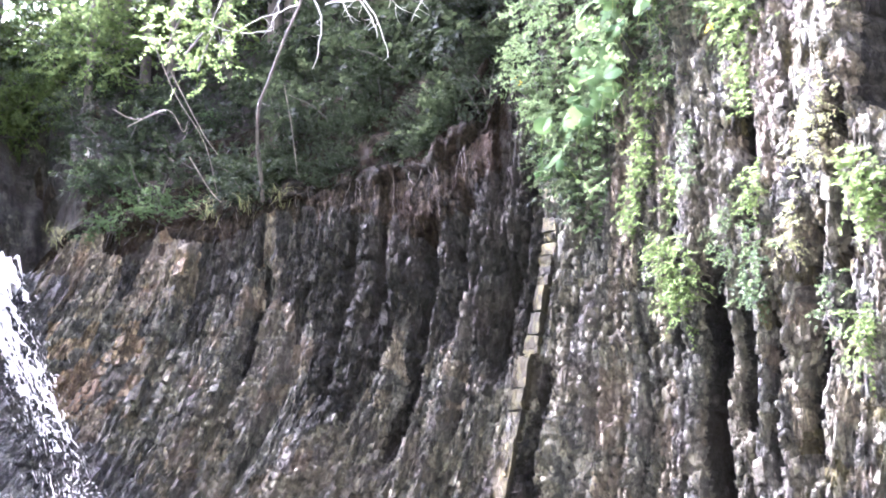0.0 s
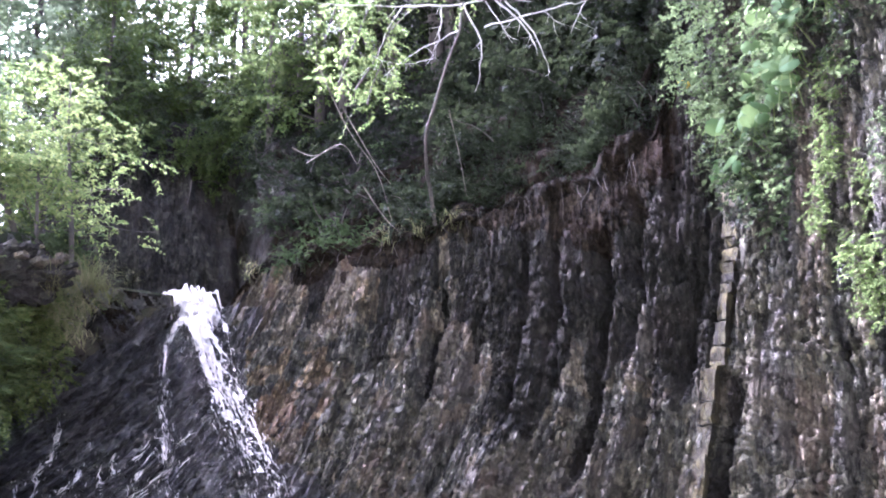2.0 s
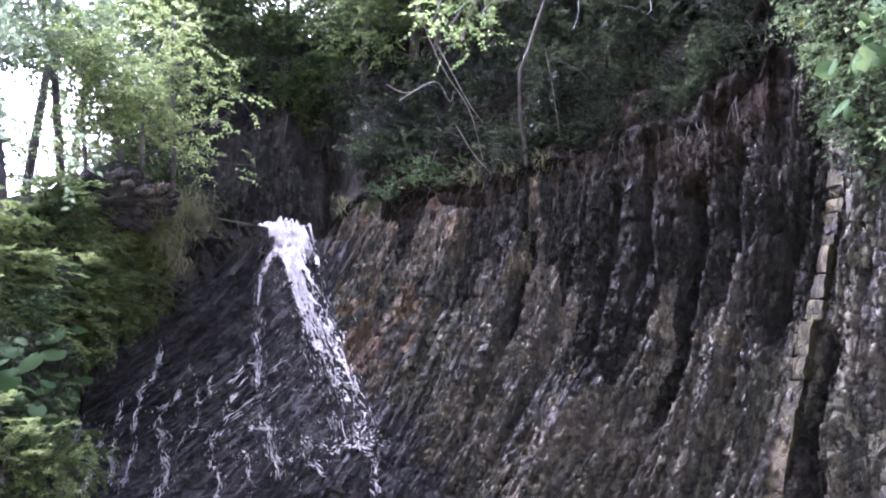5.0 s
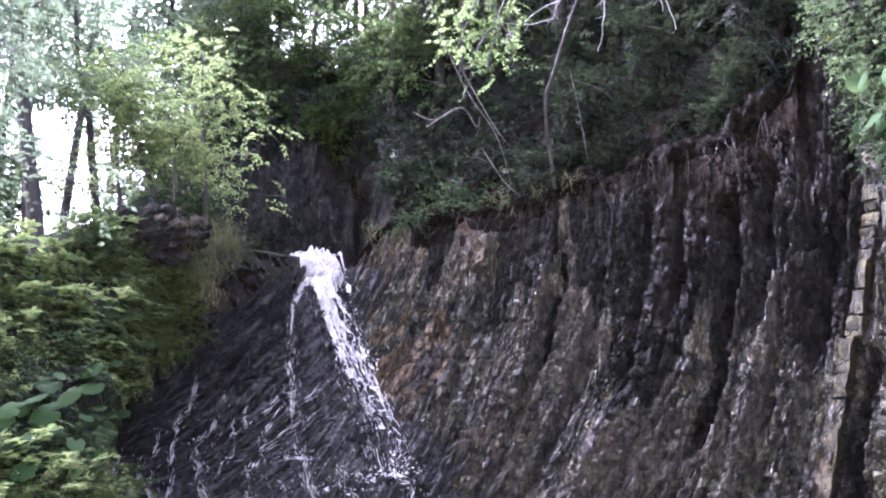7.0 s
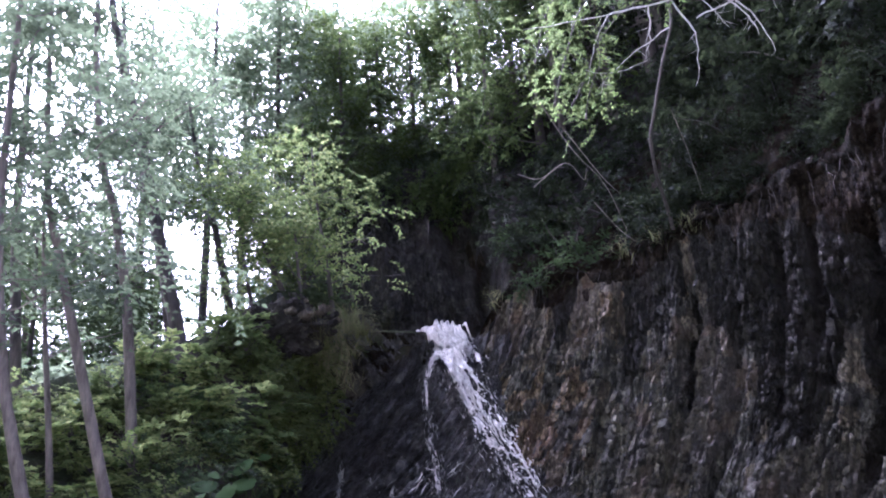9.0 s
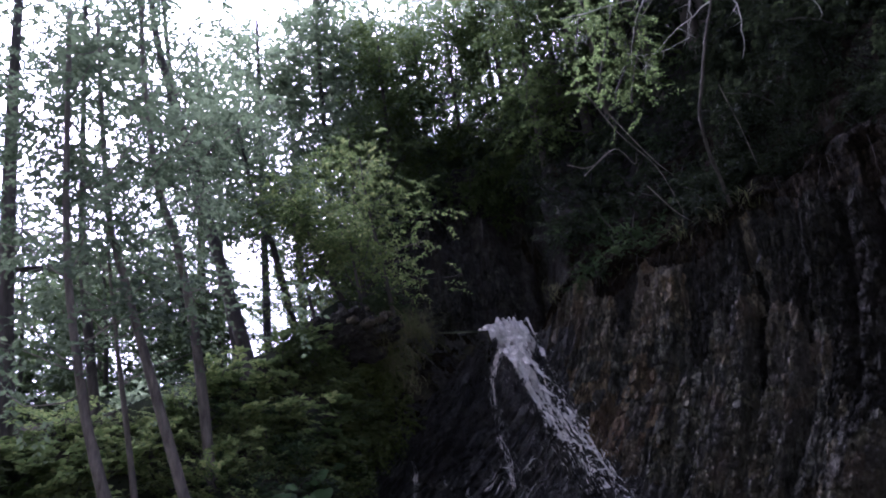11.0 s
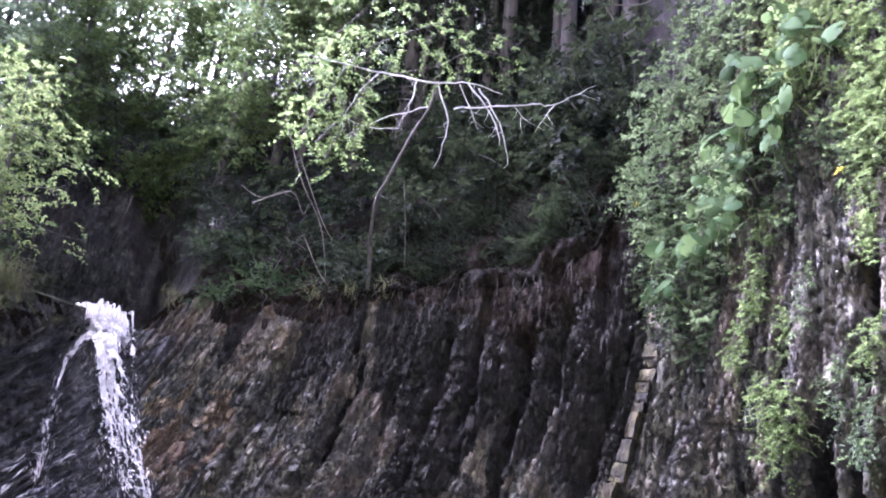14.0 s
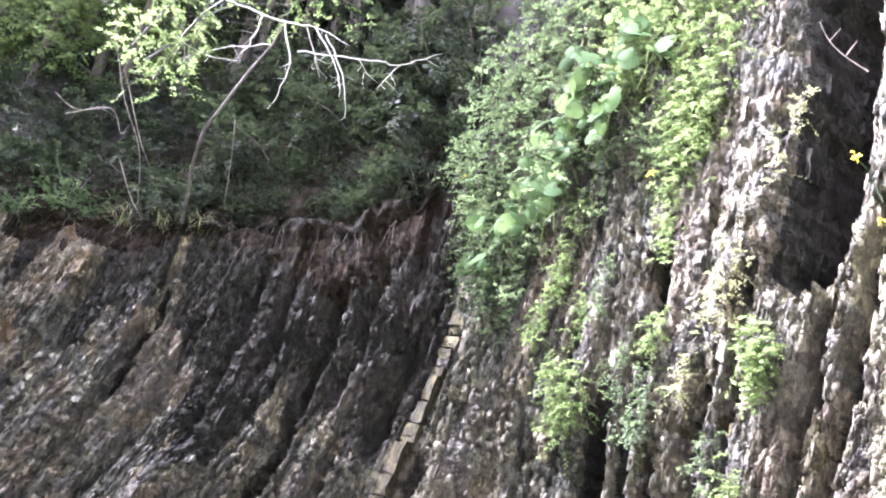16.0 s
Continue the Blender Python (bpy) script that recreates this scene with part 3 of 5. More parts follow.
stained_bed("rusty_bed", "orange iron-stained rock blocks beside the waterfall", (20.2, 14.8), (23.4, 9.8), 34, 0.3, M_RUST, 51)
stained_bed("lichen_bed", "pale yellowish rock blocks in the folded beds", (17.2, 13.4), (19.6, 9.6), 34, 0.42, M_PALE, 52)
stained_bed("pale_bed", "pale grey broken rock blocks low on the face", (4.4, 7.6), (6.2, 3.6), 22, 0.32, M_PALE, 53)
stained_bed("pale_bed", "pale grey broken rock blocks low on the face", (0.4, 9.4), (2.6, 3.8), 22, 0.3, M_PALE, 54)

# hillside above the rim: a bare soil lip, then a steep wooded slope
HILL = [(0.0, -0.15), (0.25, 0.1), (0.5, 0.35), (0.75, 0.8), (1.0, 1.3), (1.5, 2.0), (2.0, 2.6), (3.2, 4.3), (4.5, 6.0), (6.5, 8.6), (9.0, 11.0), (18, 17), (40, 24), (140, 30)]
GORGE = [(0.0, -0.35), (1.0, -0.3), (2.0, -0.25), (3.0, -0.2), (4.0, -0.1), (5.0, 0.1), (5.3, 2.5), (5.6, 5.0), (6.2, 7.5), (8, 9.0), (10, 11), (18, 15), (40, 21), (140, 28)]


def hill_point(az, k):
    g = curve(az, [(24.3, 0), (25.6, 1), (37, 1)])
    d0 = curve(az, WALL) + (0.035 * max(0.0, curve(az, RIM) - 20) if az < -6 else 0.0)
    rim = max(curve(az, RIM), 18.2) if az > 26 else curve(az, RIM)
    i, f = int(min(k, len(HILL) - 1.001)), 0.0
    f = k - i
    b, h = [HILL[i][c] + (HILL[i + 1][c] - HILL[i][c]) * f for c in (0, 1)]
    b2, h2 = [GORGE[i][c] + (GORGE[i + 1][c] - GORGE[i][c]) * f for c in (0, 1)]
    h *= curve(az, [(-30, 0.8), (-12, 1.5), (6, 1.5), (20, 1.15)])
    b, h = b + (b2 - b) * g, h + (h2 - h) * g
    h *= curve(az, [(35, 1), (38, 0.55), (41, 0.12), (44, 0.0)])
    p = at(az, 0, d0 + b + 0.1)
    p.z = EYE + d0 * math.tan(radians(rim)) + h
    if b > 0.2:
        p += Vector((rough(p, 1.3, 0.35), rough(p + Vector((9, 0, 0)), 1.3, 0.35), rough(p + Vector((0, 9, 0)), 1.6, 0.35)))
    return p


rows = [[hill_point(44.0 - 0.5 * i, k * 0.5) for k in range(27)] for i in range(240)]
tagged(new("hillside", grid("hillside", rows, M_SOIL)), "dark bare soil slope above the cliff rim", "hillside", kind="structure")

# the crumbling brown edge where the slope breaks off, and the broken rock beside the gorge
def clods(name, label, a0, a1, k1, rows, stones, jut=0.0):
    la, lk = np.meshgrid(np.arange(a0, a1, 0.13), np.linspace(0.0, k1, rows), indexing="ij")
    lp = np.array([[hill_point(a, k) for k in row] for a, row in zip(la[:, 0], lk)])
    lout, ltone = relief(-la * 1.1 + 2.0, lk * 5 + 14)
    lout = np.clip(0.6 * lout, -0.3, 0.35) + 0.18 * soft_noise(la * 1.1, lk * 2.2, 95) + 0.3
    # jut is an added overhang, shaped to shade the rock below the rim
    lout = lout * np.clip((lk - 0.2) * 2, 0.1, 1) + jut * np.exp(-((lk - 1.3) / 0.75) ** 2) * (0.75 + 0.5 * soft_noise(la * 0.7, lk * 0, 96))
    lp[..., 0] -= lout * np.sin(np.radians(-la))
    lp[..., 1] -= lout
    n = lk.shape[1]
    k = (np.arange(lk.shape[0] - 1)[:, None] * n + np.arange(n - 1)[None, :]).ravel()
    lip = thing(name, label, "soil", kind="structure")
    kinds = (ltone[:-1, :-1] > stones).ravel().astype(int)
    tagged(part("clods", raw_mesh("clods", lp.reshape(-1, 3), np.stack([k, k + n, k + n + 1, k + 1], 1), [M_EARTH, M_DAMP_SHADE], kinds, ltone[:-1, :-1].ravel()), lip), kind="stuff")


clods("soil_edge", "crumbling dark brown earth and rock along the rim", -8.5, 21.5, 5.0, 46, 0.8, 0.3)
clods("broken_rock", "dark broken rock beside the gorge", 21.5, 26.6, 10.0, 110, 0.3)

# the dark rock wall of the gorge behind the lip
ga, gv = np.meshgrid(np.arange(22.5, 39.0, 0.12), np.linspace(0, 1, 90), indexing="ij")
gd = many(ga, WALL) + 4.0
glow, gtop = 7.6, EYE + gd * np.tan(np.radians(18.5)) + many(ga, [(22, 6.0), (30, 6.6), (35, 5.4), (39, 2.0)])
gout, gtone = relief(ga * 0.9 - 45, gv * 34 + 0.25 * ga)
gd = gd - np.clip(gout, -0.35, 0.4) + 0.7 * soft_noise(ga * 0.45, gv * 2.5, 91) + 0.3 * soft_noise(ga * 1.6, gv * 7, 92) + gv * 1.6
gp = np.stack([-gd * np.sin(np.radians(ga)), gd * np.cos(np.radians(ga)), glow + (gtop - glow) * gv], -1)
n = gv.shape[1]
k = (np.arange(gv.shape[0] - 1)[:, None] * n + np.arange(n - 1)[None, :]).ravel()
gorge = thing("cliff_gorge", "dark damp rock wall behind the waterfall lip", "cliff", kind="structure")
tagged(part("rock_beds", raw_mesh("rock_beds", gp.reshape(-1, 3), np.stack([k, k + n, k + n + 1, k + 1], 1), [M_CORE, M_DAMP_SHADE], (gtone[:-1, :-1].ravel() > 0.62).astype(int), gtone[:-1, :-1].ravel()), gorge), kind="stuff")

# the bank to the left of the fall, and the flat wood floor behind its crest
rows = []
az = 30.0
while az < 82:
    col = []
    c = curve(az, CREST)
    for k in range(26):
        el = -9 + (c + 9) * k / 25
        p = at(az, el, bank_d(az, el))
        col.append(p + Vector((rough(p, 1.2, 0.3), rough(p + Vector((7, 0, 0)), 1.2, 0.3), rough(p + Vector((0, 7, 0)), 1.0, 0.2) if k < 24 else 0)))
    zc, dc = col[-1].z, bank_d(az, c)
    for b, h in ((1.0, -0.1), (3, -0.5), (8, -0.8), (20, -1.5), (60, -4), (200, -12)):
        p = at(az, 0, dc + b)
        p.z = zc + h
        col.append(p)
    rows.append(col)
    az += 0.7
tagged(new("bank", grid("bank", rows, M_FLOOR)), "steep earth bank overgrown with shrubs", "bank", kind="structure")

# broken damp ledges where the bank meets the wet slabs
la, lv = np.meshgrid(np.arange(30.0, 40.5, 0.11), np.linspace(0, 1, 90), indexing="ij")
top = many(la, CREST) - 0.15
lv = 5 + (top - 5) * lv
ld = many(la, CREST_D) - (many(la, CREST_D) - many(la, BANK_FOOT)) * np.clip((many(la, CREST) - lv) / 18, 0, 1.25)
lout, ltone = relief(-la * 0.9 - 4 + 0.8 * (lv - 12), lv * 1.3 + 0.5 * la)
ld = ld - np.clip(lout, -0.3, 0.4) - 0.22 - 0.25 * soft_noise(la * 0.9, lv * 0.7, 97)
lp = np.stack([-ld * np.sin(np.radians(la)), ld * np.cos(np.radians(la)), EYE + ld * np.tan(np.radians(lv))], -1)
n = lv.shape[1]
k = (np.arange(lv.shape[0] - 1)[:, None] * n + np.arange(n - 1)[None, :]).ravel()
ledges = thing("damp_ledges", "broken dark damp rock at the foot of the bank", "rock", kind="structure")
tagged(part("rock_beds", raw_mesh("rock_beds", lp.reshape(-1, 3), np.stack([k, k + n, k + n + 1, k + 1], 1), [M_DAMP_SHADE, M_WET, M_EARTH], np.floor(ltone[:-1, :-1].ravel() * 2.99).astype(int), ltone[:-1, :-1].ravel()), ledges), kind="stuff")

# ---- plants ----
def spray(rng, start, way, length, count, size, V, F, droop=0.35, fan=0.9):
    """A leafy twig: leaves in two rows along it, each a folded pair of faces."""
    way = way / (np.linalg.norm(way) + 1e-9)
    side = np.cross(way, (0, 0, 1.0))
    side = side / (np.linalg.norm(side) + 1e-6)
    up = np.cross(side, way)
    t = (np.arange(count) + rng.random(count)) / count
    pos = start + np.outer(t * length, way) - np.outer(t * t * length * droop, (0, 0, 1.0))
    sign = np.where(np.arange(count) % 2 == 0, 1.0, -1.0)
    ax = np.outer(sign * fan, side) + way * 0.7 + rng.normal(0, 0.35, (count, 3)) - np.array((0, 0, 0.25))
    ax /= np.linalg.norm(ax, axis=1)[:, None]
    nr = up + rng.normal(0, 0.45, (count, 3))
    wd = np.cross(nr, ax)
    wd /= np.linalg.norm(wd, axis=1)[:, None] + 1e-6
    nr = np.cross(ax, wd)
    L = size * rng.uniform(0.65, 1.25, count)[:, None]
    base = pos
    mid = base + ax * L * 0.45
    fold = nr * L * 0.1
    quad = np.stack([base, mid + wd * L * 0.3 + fold, base + ax * L - nr * L * 0.12, mid - wd * L * 0.3 + fold], 1).reshape(-1, 3)
    n = sum(len(v) for v in V)
    V.append(quad)
    k = n + 4 * np.arange(count)
    F.append(np.stack([k, k + 1, k + 2, k, k + 2, k + 3], 1).reshape(-1, 3))


def leaf_mesh(name, V, F, material):
    return raw_mesh(name, np.concatenate(V), np.concatenate(F), [material])


def tube(V, F, pts, r0, r1, sides=6):
    """A tapering round limb along points, added to the lists V and F."""
    pts = [Vector(p) for p in pts]
    n0, m = len(V), len(pts)
    for i, p in enumerate(pts):
        t = (pts[min(i + 1, m - 1)] - pts[max(i - 1, 0)]).normalized()
        a = t.cross(Vector((0.31, 0.17, 0.93)))
        a = a.normalized() if a.length > 1e-3 else Vector((1, 0, 0))
        b = t.cross(a)
        r = r0 + (r1 - r0) * i / (m - 1)
        for k in range(sides):
            g = math.tau * k / sides
            V.append(p + (a * math.cos(g) + b * math.sin(g)) * r * (1 + 0.12 * noise.noise(p * 3 + Vector((k, 0, 0)))))
    for i in range(m - 1):
        for k in range(sides):
            k2 = (k + 1) % sides
            F.append((n0 + i * sides + k, n0 + i * sides + k2, n0 + (i + 1) * sides + k2, n0 + (i + 1) * sides + k))
    F.append(tuple(n0 + k for k in range(sides)))
    F.append(tuple(n0 + (m - 1) * sides + k for k in range(sides)))


def wander(rng, start, way, length, steps, bend, rise=0.0):
    """Points of a crooked limb."""
    p, way = Vector(start), Vector(way).normalized()
    out = [p.copy()]
    for _ in range(steps):
        way = (way + Vector(rng.normal(0, bend, 3)) + Vector((0, 0, rise))).normalized()
        p = p + way * (length / steps)
        out.append(p.copy())
    return out


def smooth_line(pts, per=6):
    """Points along a smooth line through a few given ones."""
    p = [Vector(q) for q in pts]
    p = [p[0] * 2 - p[1]] + p + [p[-1] * 2 - p[-2]]
    out = []
    for i in range(1, len(p) - 2):
        for k in range(per):
            t = k / per
            out.append(0.5 * (2 * p[i] + (p[i + 1] - p[i - 1]) * t + (2 * p[i - 1] - 5 * p[i] + 4 * p[i + 1] - p[i + 2]) * t * t + (3 * p[i] - p[i - 1] - 3 * p[i + 1] + p[i + 2]) * t ** 3))
    return out + [p[-2]]


SHRUBS = {}


def shrub_template(material, radius, leaf, sprays, seed):
    """The meshes of a shrub: several crooked stems and a broken crown of leafy twigs."""
    rng = np.random.default_rng(seed)
    SV, SF, V, F = [], [], [], []
    tips = []
    for _ in range(9):
        a = rng.uniform(0, math.tau)
        way = (math.cos(a) * rng.uniform(0.3, 1.0), math.sin(a) * rng.uniform(0.3, 1.0), rng.uniform(0.5, 1.1))
        line = wander(rng, (rng.normal(0, 0.08), rng.normal(0, 0.08), -0.1), way, radius * rng.uniform(0.8, 1.25), 6, 0.22)
        first = len(SV)
        tube(SV, SF, line, 0.022 * radius + 0.006, 0.004, 4)
        if first:
            SF.append((0, 1, first))
        tips += line[2:]
    for _ in range(sprays):
        c = np.array(tips[rng.integers(len(tips))]) + rng.normal(0, radius * 0.2, 3)
        c[2] = max(c[2], 0.02)
        way = c * np.array((1, 1, 0.6)) / radius + rng.normal(0, 0.6, 3)
        spray(rng, c, way, rng.uniform(0.25, 0.55) * radius ** 0.5, 13, leaf, V, F)
    return mesh_of("stem", SV, SF, M_BARK, True), leaf_mesh("crown", V, F, material)


def shrub(where, key, label, turn=0.0, scale=1.0, tilt=(0, 0), name="shrub", category="shrub", group="", flat=1.0):
    if key not in SHRUBS:
        SHRUBS[key] = shrub_template(*KINDS[key], seed=len(SHRUBS) + 20)
    stem, crown = SHRUBS[key]
    ob = thing(name, label, category, group)
    for n, me in (("stem", stem), ("crown", crown)):
        c = new(n, me)
        c.parent = ob
    ob.matrix_basis = Matrix.Translation(where) @ pose(0, 0, 0, tilt[0], tilt[1], turn) @ Matrix.Diagonal((scale, scale, scale * flat, 1))
    return ob


# dark kinds have shade painted in; green_big, fan and bank_small have light
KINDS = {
    "dark_big": (M_LEAF_SHADE_PAINT, 1.9, 0.15, 205), "dark": (M_LEAF_SHADE_PAINT, 1.2, 0.125, 135), "green_big": (M_LEAF_LIT_PAINT, 1.8, 0.14, 200), "green": (M_LEAF, 1.1, 0.115, 135),
    "green_small": (M_LEAF, 0.6, 0.075, 110), "light": (M_LEAF_LIGHT, 1.1, 0.115, 135), "light_small": (M_LEAF_LIGHT, 0.55, 0.07, 100), "dark_small": (M_LEAF_SHADE_PAINT, 0.6, 0.08, 110), "fan": (M_LEAF_BANK_LIT, 0.6, 0.13, 55), "fan_green": (M_LEAF_LIGHT, 0.65, 0.14, 55), "herb": (M_LEAF_HERB, 0.55, 0.075, 100), "bank_small": (M_LEAF_BANK_LIT, 0.55, 0.07, 90),
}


def tree(name, label, trunk, r0, r1, material, bark, limbs, reach, sprays, leaf, seed, bare=0.3, spray_len=0.7, rise=0.05, sag=0.35, group="trees"):
    """A tree: a tapered trunk along given points, crooked limbs, and twigs of leaves in clumps along the limbs."""
    rng = np.random.default_rng(seed)
    line = smooth_line(trunk, 5)
    base = thing(name, label, "tree", group, where=line[0])
    TV, TF, V, F = [], [], [], []
    tube(TV, TF, line, r0, r1, 8)
    part("trunk", mesh_of("trunk", TV, TF, bark, True), base)
    for i in range(limbs):
        f = bare + (1 - bare) * (i + rng.random()) / limbs
        p = line[min(len(line) - 1, int(f * (len(line) - 1)))]
        a = rng.uniform(0, math.tau)
        long = reach * (1.15 - 0.6 * (f - bare) / (1 - bare)) * rng.uniform(0.6, 1.2)
        limb = wander(rng, p, (math.cos(a), math.sin(a), rng.uniform(0.0, 0.7)), long, 7, 0.2, rise)
        LV, LF = [], []
        tube(LV, LF, limb, max(0.012, r0 * 0.28 * (1.1 - f)), 0.006, 5)
        part("limb", mesh_of("limb", LV, LF, bark, True), base)
        for _ in range(sprays):
            q = limb[rng.integers(2, len(limb))]
            c = np.array(q) + rng.normal(0, 0.22, 3)
            way = np.array((math.cos(a), math.sin(a), 0.1)) * 0.5 + rng.normal(0, 0.7, 3) * (1, 1, 0.6)
            spray(rng, c, way, rng.uniform(0.6, 1.2) * spray_len, 12, leaf, V, F, sag)
    part("crown", leaf_mesh("crown", V, F, material), base)
    return base


rng = np.random.default_rng(11)

# tall trees on the bank and the flat behind it
def trunk_line(rows, d):
    return [at(a, e, d) for a, e in rows]


DAY = "tall slender broadleaf tree with sparse leaves painted backlit"
tree("tree", DAY, trunk_line([(49.2, 9.5), (50.4, 20.0), (51.8, 26.4), (53.2, 30.2), (54.5, 38), (55, 46)], 14.2), 0.095, 0.04, M_LEAF_DAY_PAINT, M_BARK_PALE, 18, 2.4, 18, 0.13, 1, 0.55)
tree("tree", DAY, trunk_line([(46.4, 16.5), (49.2, 26.6), (51.2, 32.9), (53.6, 39.5), (55, 47)], 19.5), 0.18, 0.07, M_LEAF_DAY_PAINT, M_BARK, 24, 3.2, 22, 0.14, 2, 0.3)
tree("tree", DAY, trunk_line([(50.2, 7.0), (53.1, 17.1), (55.1, 23.6), (56.5, 28.6), (58, 40)], 12.6), 0.085, 0.035, M_LEAF_DAY_PAINT, M_BARK_PALE, 16, 2.2, 18, 0.125, 3, 0.55)
tree("tree", DAY, trunk_line([(54.8, 7.0), (56.4, 12.5), (57.4, 16.5), (59, 26), (60, 40)], 11.8), 0.09, 0.04, M_LEAF_DAY_PAINT, M_BARK_PALE, 15, 2.0, 18, 0.125, 4, 0.5)
tree("tree", DAY, trunk_line([(43.4, 19.5), (45.0, 26.2), (46.2, 29.4), (47.5, 35)], 21), 0.12, 0.04, M_LEAF_DAY_PAINT, M_BARK, 18, 2.4, 22, 0.13, 5, 0.3)
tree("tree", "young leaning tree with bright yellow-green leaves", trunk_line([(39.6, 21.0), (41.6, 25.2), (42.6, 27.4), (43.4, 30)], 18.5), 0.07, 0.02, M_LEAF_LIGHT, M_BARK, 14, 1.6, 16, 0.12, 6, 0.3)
tree("tree", DAY, trunk_line([(47.2, 17.0), (48.6, 24.5), (50.4, 31.2), (52.2, 36.3), (53.5, 44)], 22), 0.15, 0.06, M_LEAF_DAY_PAINT, M_BARK, 22, 3.0, 22, 0.14, 7, 0.3)
tree("tree", DAY, trunk_line([(56.3, 13.5), (57.8, 24.3), (58.3, 30.4), (59, 42)], 18), 0.12, 0.05, M_LEAF_DAY_PAINT, M_BARK, 20, 2.8, 20, 0.13, 8, 0.3)
tree("tree", DAY, trunk_line([(53.7, 7.5), (54.4, 12.9), (55.5, 20), (56.5, 27)], 13.4), 0.06, 0.025, M_LEAF_DAY_PAINT, M_BARK_PALE, 10, 1.6, 8, 0.11, 9, 0.5)
tree("tree", DAY, trunk_line([(61.5, 12), (62.5, 24), (63.5, 38), (64, 48)], 15), 0.18, 0.06, M_LEAF_DAY_PAINT, M_BARK, 20, 2.8, 18, 0.12, 10, 0.3)
# young trees whose backlit glow is painted by the lightened bank leaf
GLOW = "young tree with thin leaves painted glowing green beside the gorge"
tree("tree", GLOW, trunk_line([(36.4, 19.8), (36.9, 24.0), (37.6, 28.2), (37.9, 31.5)], 18.4), 0.06, 0.015, M_LEAF_BANK_LIT, M_BARK, 20, 1.6, 10, 0.11, 31, 0.2, 0.6)
tree("tree", GLOW, trunk_line([(38.6, 20.6), (39.0, 24.0), (39.3, 27.6)], 18.0), 0.05, 0.015, M_LEAF_BANK_LIT, M_BARK, 14, 1.2, 10, 0.11, 32, 0.2, 0.6)
tree("tree", GLOW, trunk_line([(42.2, 21.0), (43.0, 25.0), (43.4, 28.6)], 18.6), 0.05, 0.015, M_LEAF_BANK_LIT, M_BARK, 14, 1.3, 14, 0.11, 33, 0.15, 0.6)
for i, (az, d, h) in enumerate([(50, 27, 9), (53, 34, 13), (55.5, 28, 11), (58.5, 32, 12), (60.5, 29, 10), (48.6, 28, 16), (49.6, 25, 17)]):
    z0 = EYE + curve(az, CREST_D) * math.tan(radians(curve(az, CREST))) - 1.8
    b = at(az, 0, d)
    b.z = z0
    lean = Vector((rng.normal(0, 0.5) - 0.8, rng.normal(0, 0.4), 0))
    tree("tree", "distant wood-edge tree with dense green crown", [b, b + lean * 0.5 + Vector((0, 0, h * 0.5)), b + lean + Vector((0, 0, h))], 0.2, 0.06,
         M_LEAF_LIT_PAINT, M_BARK, 20, 3.2, 14, 0.19, 40 + i, 0.12, 1.0, group="distant trees")

# the shaded inner wood, low behind the crest of the bank
for i, (az, d, h) in enumerate([(49, 26, 8), (51.5, 24, 9), (54, 26, 9), (56.5, 23, 9), (59, 25, 10), (61.5, 23, 9), (64, 24, 10)]):
    b = at(az, 0, d)
    b.z = EYE + curve(az, CREST_D) * math.tan(radians(curve(az, CREST))) - 1.6
    tree("tree", "young broadleaf tree in the shade of the wood", [b, b + Vector((0.2, 0.1, h * 0.5)), b + Vector((-0.2, 0, h))], 0.1, 0.03, M_LEAF, M_BARK, 22, 2.6, 14, 0.2, 210 + i, 0.06, 1.0, group="inner wood")

# the wooded slope above the rim
SLOPE = [(38.5, 16, 6, 1.2), (35.5, 17, 6.5, 2.0), (32.5, 18, 6, 2.0), (29.5, 17, 6, 2.4), (26.5, 18, 6, 2.4), (23.5, 14, 6.5, 2.6), (21, 16, 6.5, 2.6), (18, 14, 6.5, 2.4), (15, 15, 6.0, 2.4), (11.5, 16, 6, 2.0),
         (8, 14, 6, 2.2), (4.5, 15, 6, 1.8), (1, 16, 6, 1.5), (-2.5, 17, 6, 1.2), (-6, 18, 6, 1.0), (-10, 18, 6, 1.0), (37, 20, 8, 1.0), (33, 20, 8, 1.2), (29, 20, 8, 1.5), (25, 20, 8, 1), (21, 19, 8, 1.0),
         (17, 20, 8, 1), (13, 19, 8, 1.0), (9, 20, 8, 1), (5, 19, 8, 1), (1, 20, 8, 1), (-4, 20, 8, 1), (-9, 20, 8, 1), (40.5, 19, 5, 0.6)]
for i, (az, k, h, lean) in enumerate(SLOPE):
    b = hill_point(az, k * 0.5)
    toward = -Vector((b.x, b.y, 0)).normalized()
    # leaf copy by place: pale ones paint light, dark ones paint shade
    mat = M_LEAF_LIGHT if 14 < az < 39 and i < 9 else (M_LEAF_LIT_PAINT if az > 9 else M_LEAF_SHADE_PAINT)
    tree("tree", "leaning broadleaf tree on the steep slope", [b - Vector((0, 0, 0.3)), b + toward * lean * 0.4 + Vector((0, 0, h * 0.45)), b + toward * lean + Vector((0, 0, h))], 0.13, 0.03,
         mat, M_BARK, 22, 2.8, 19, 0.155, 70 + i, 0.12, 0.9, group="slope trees")
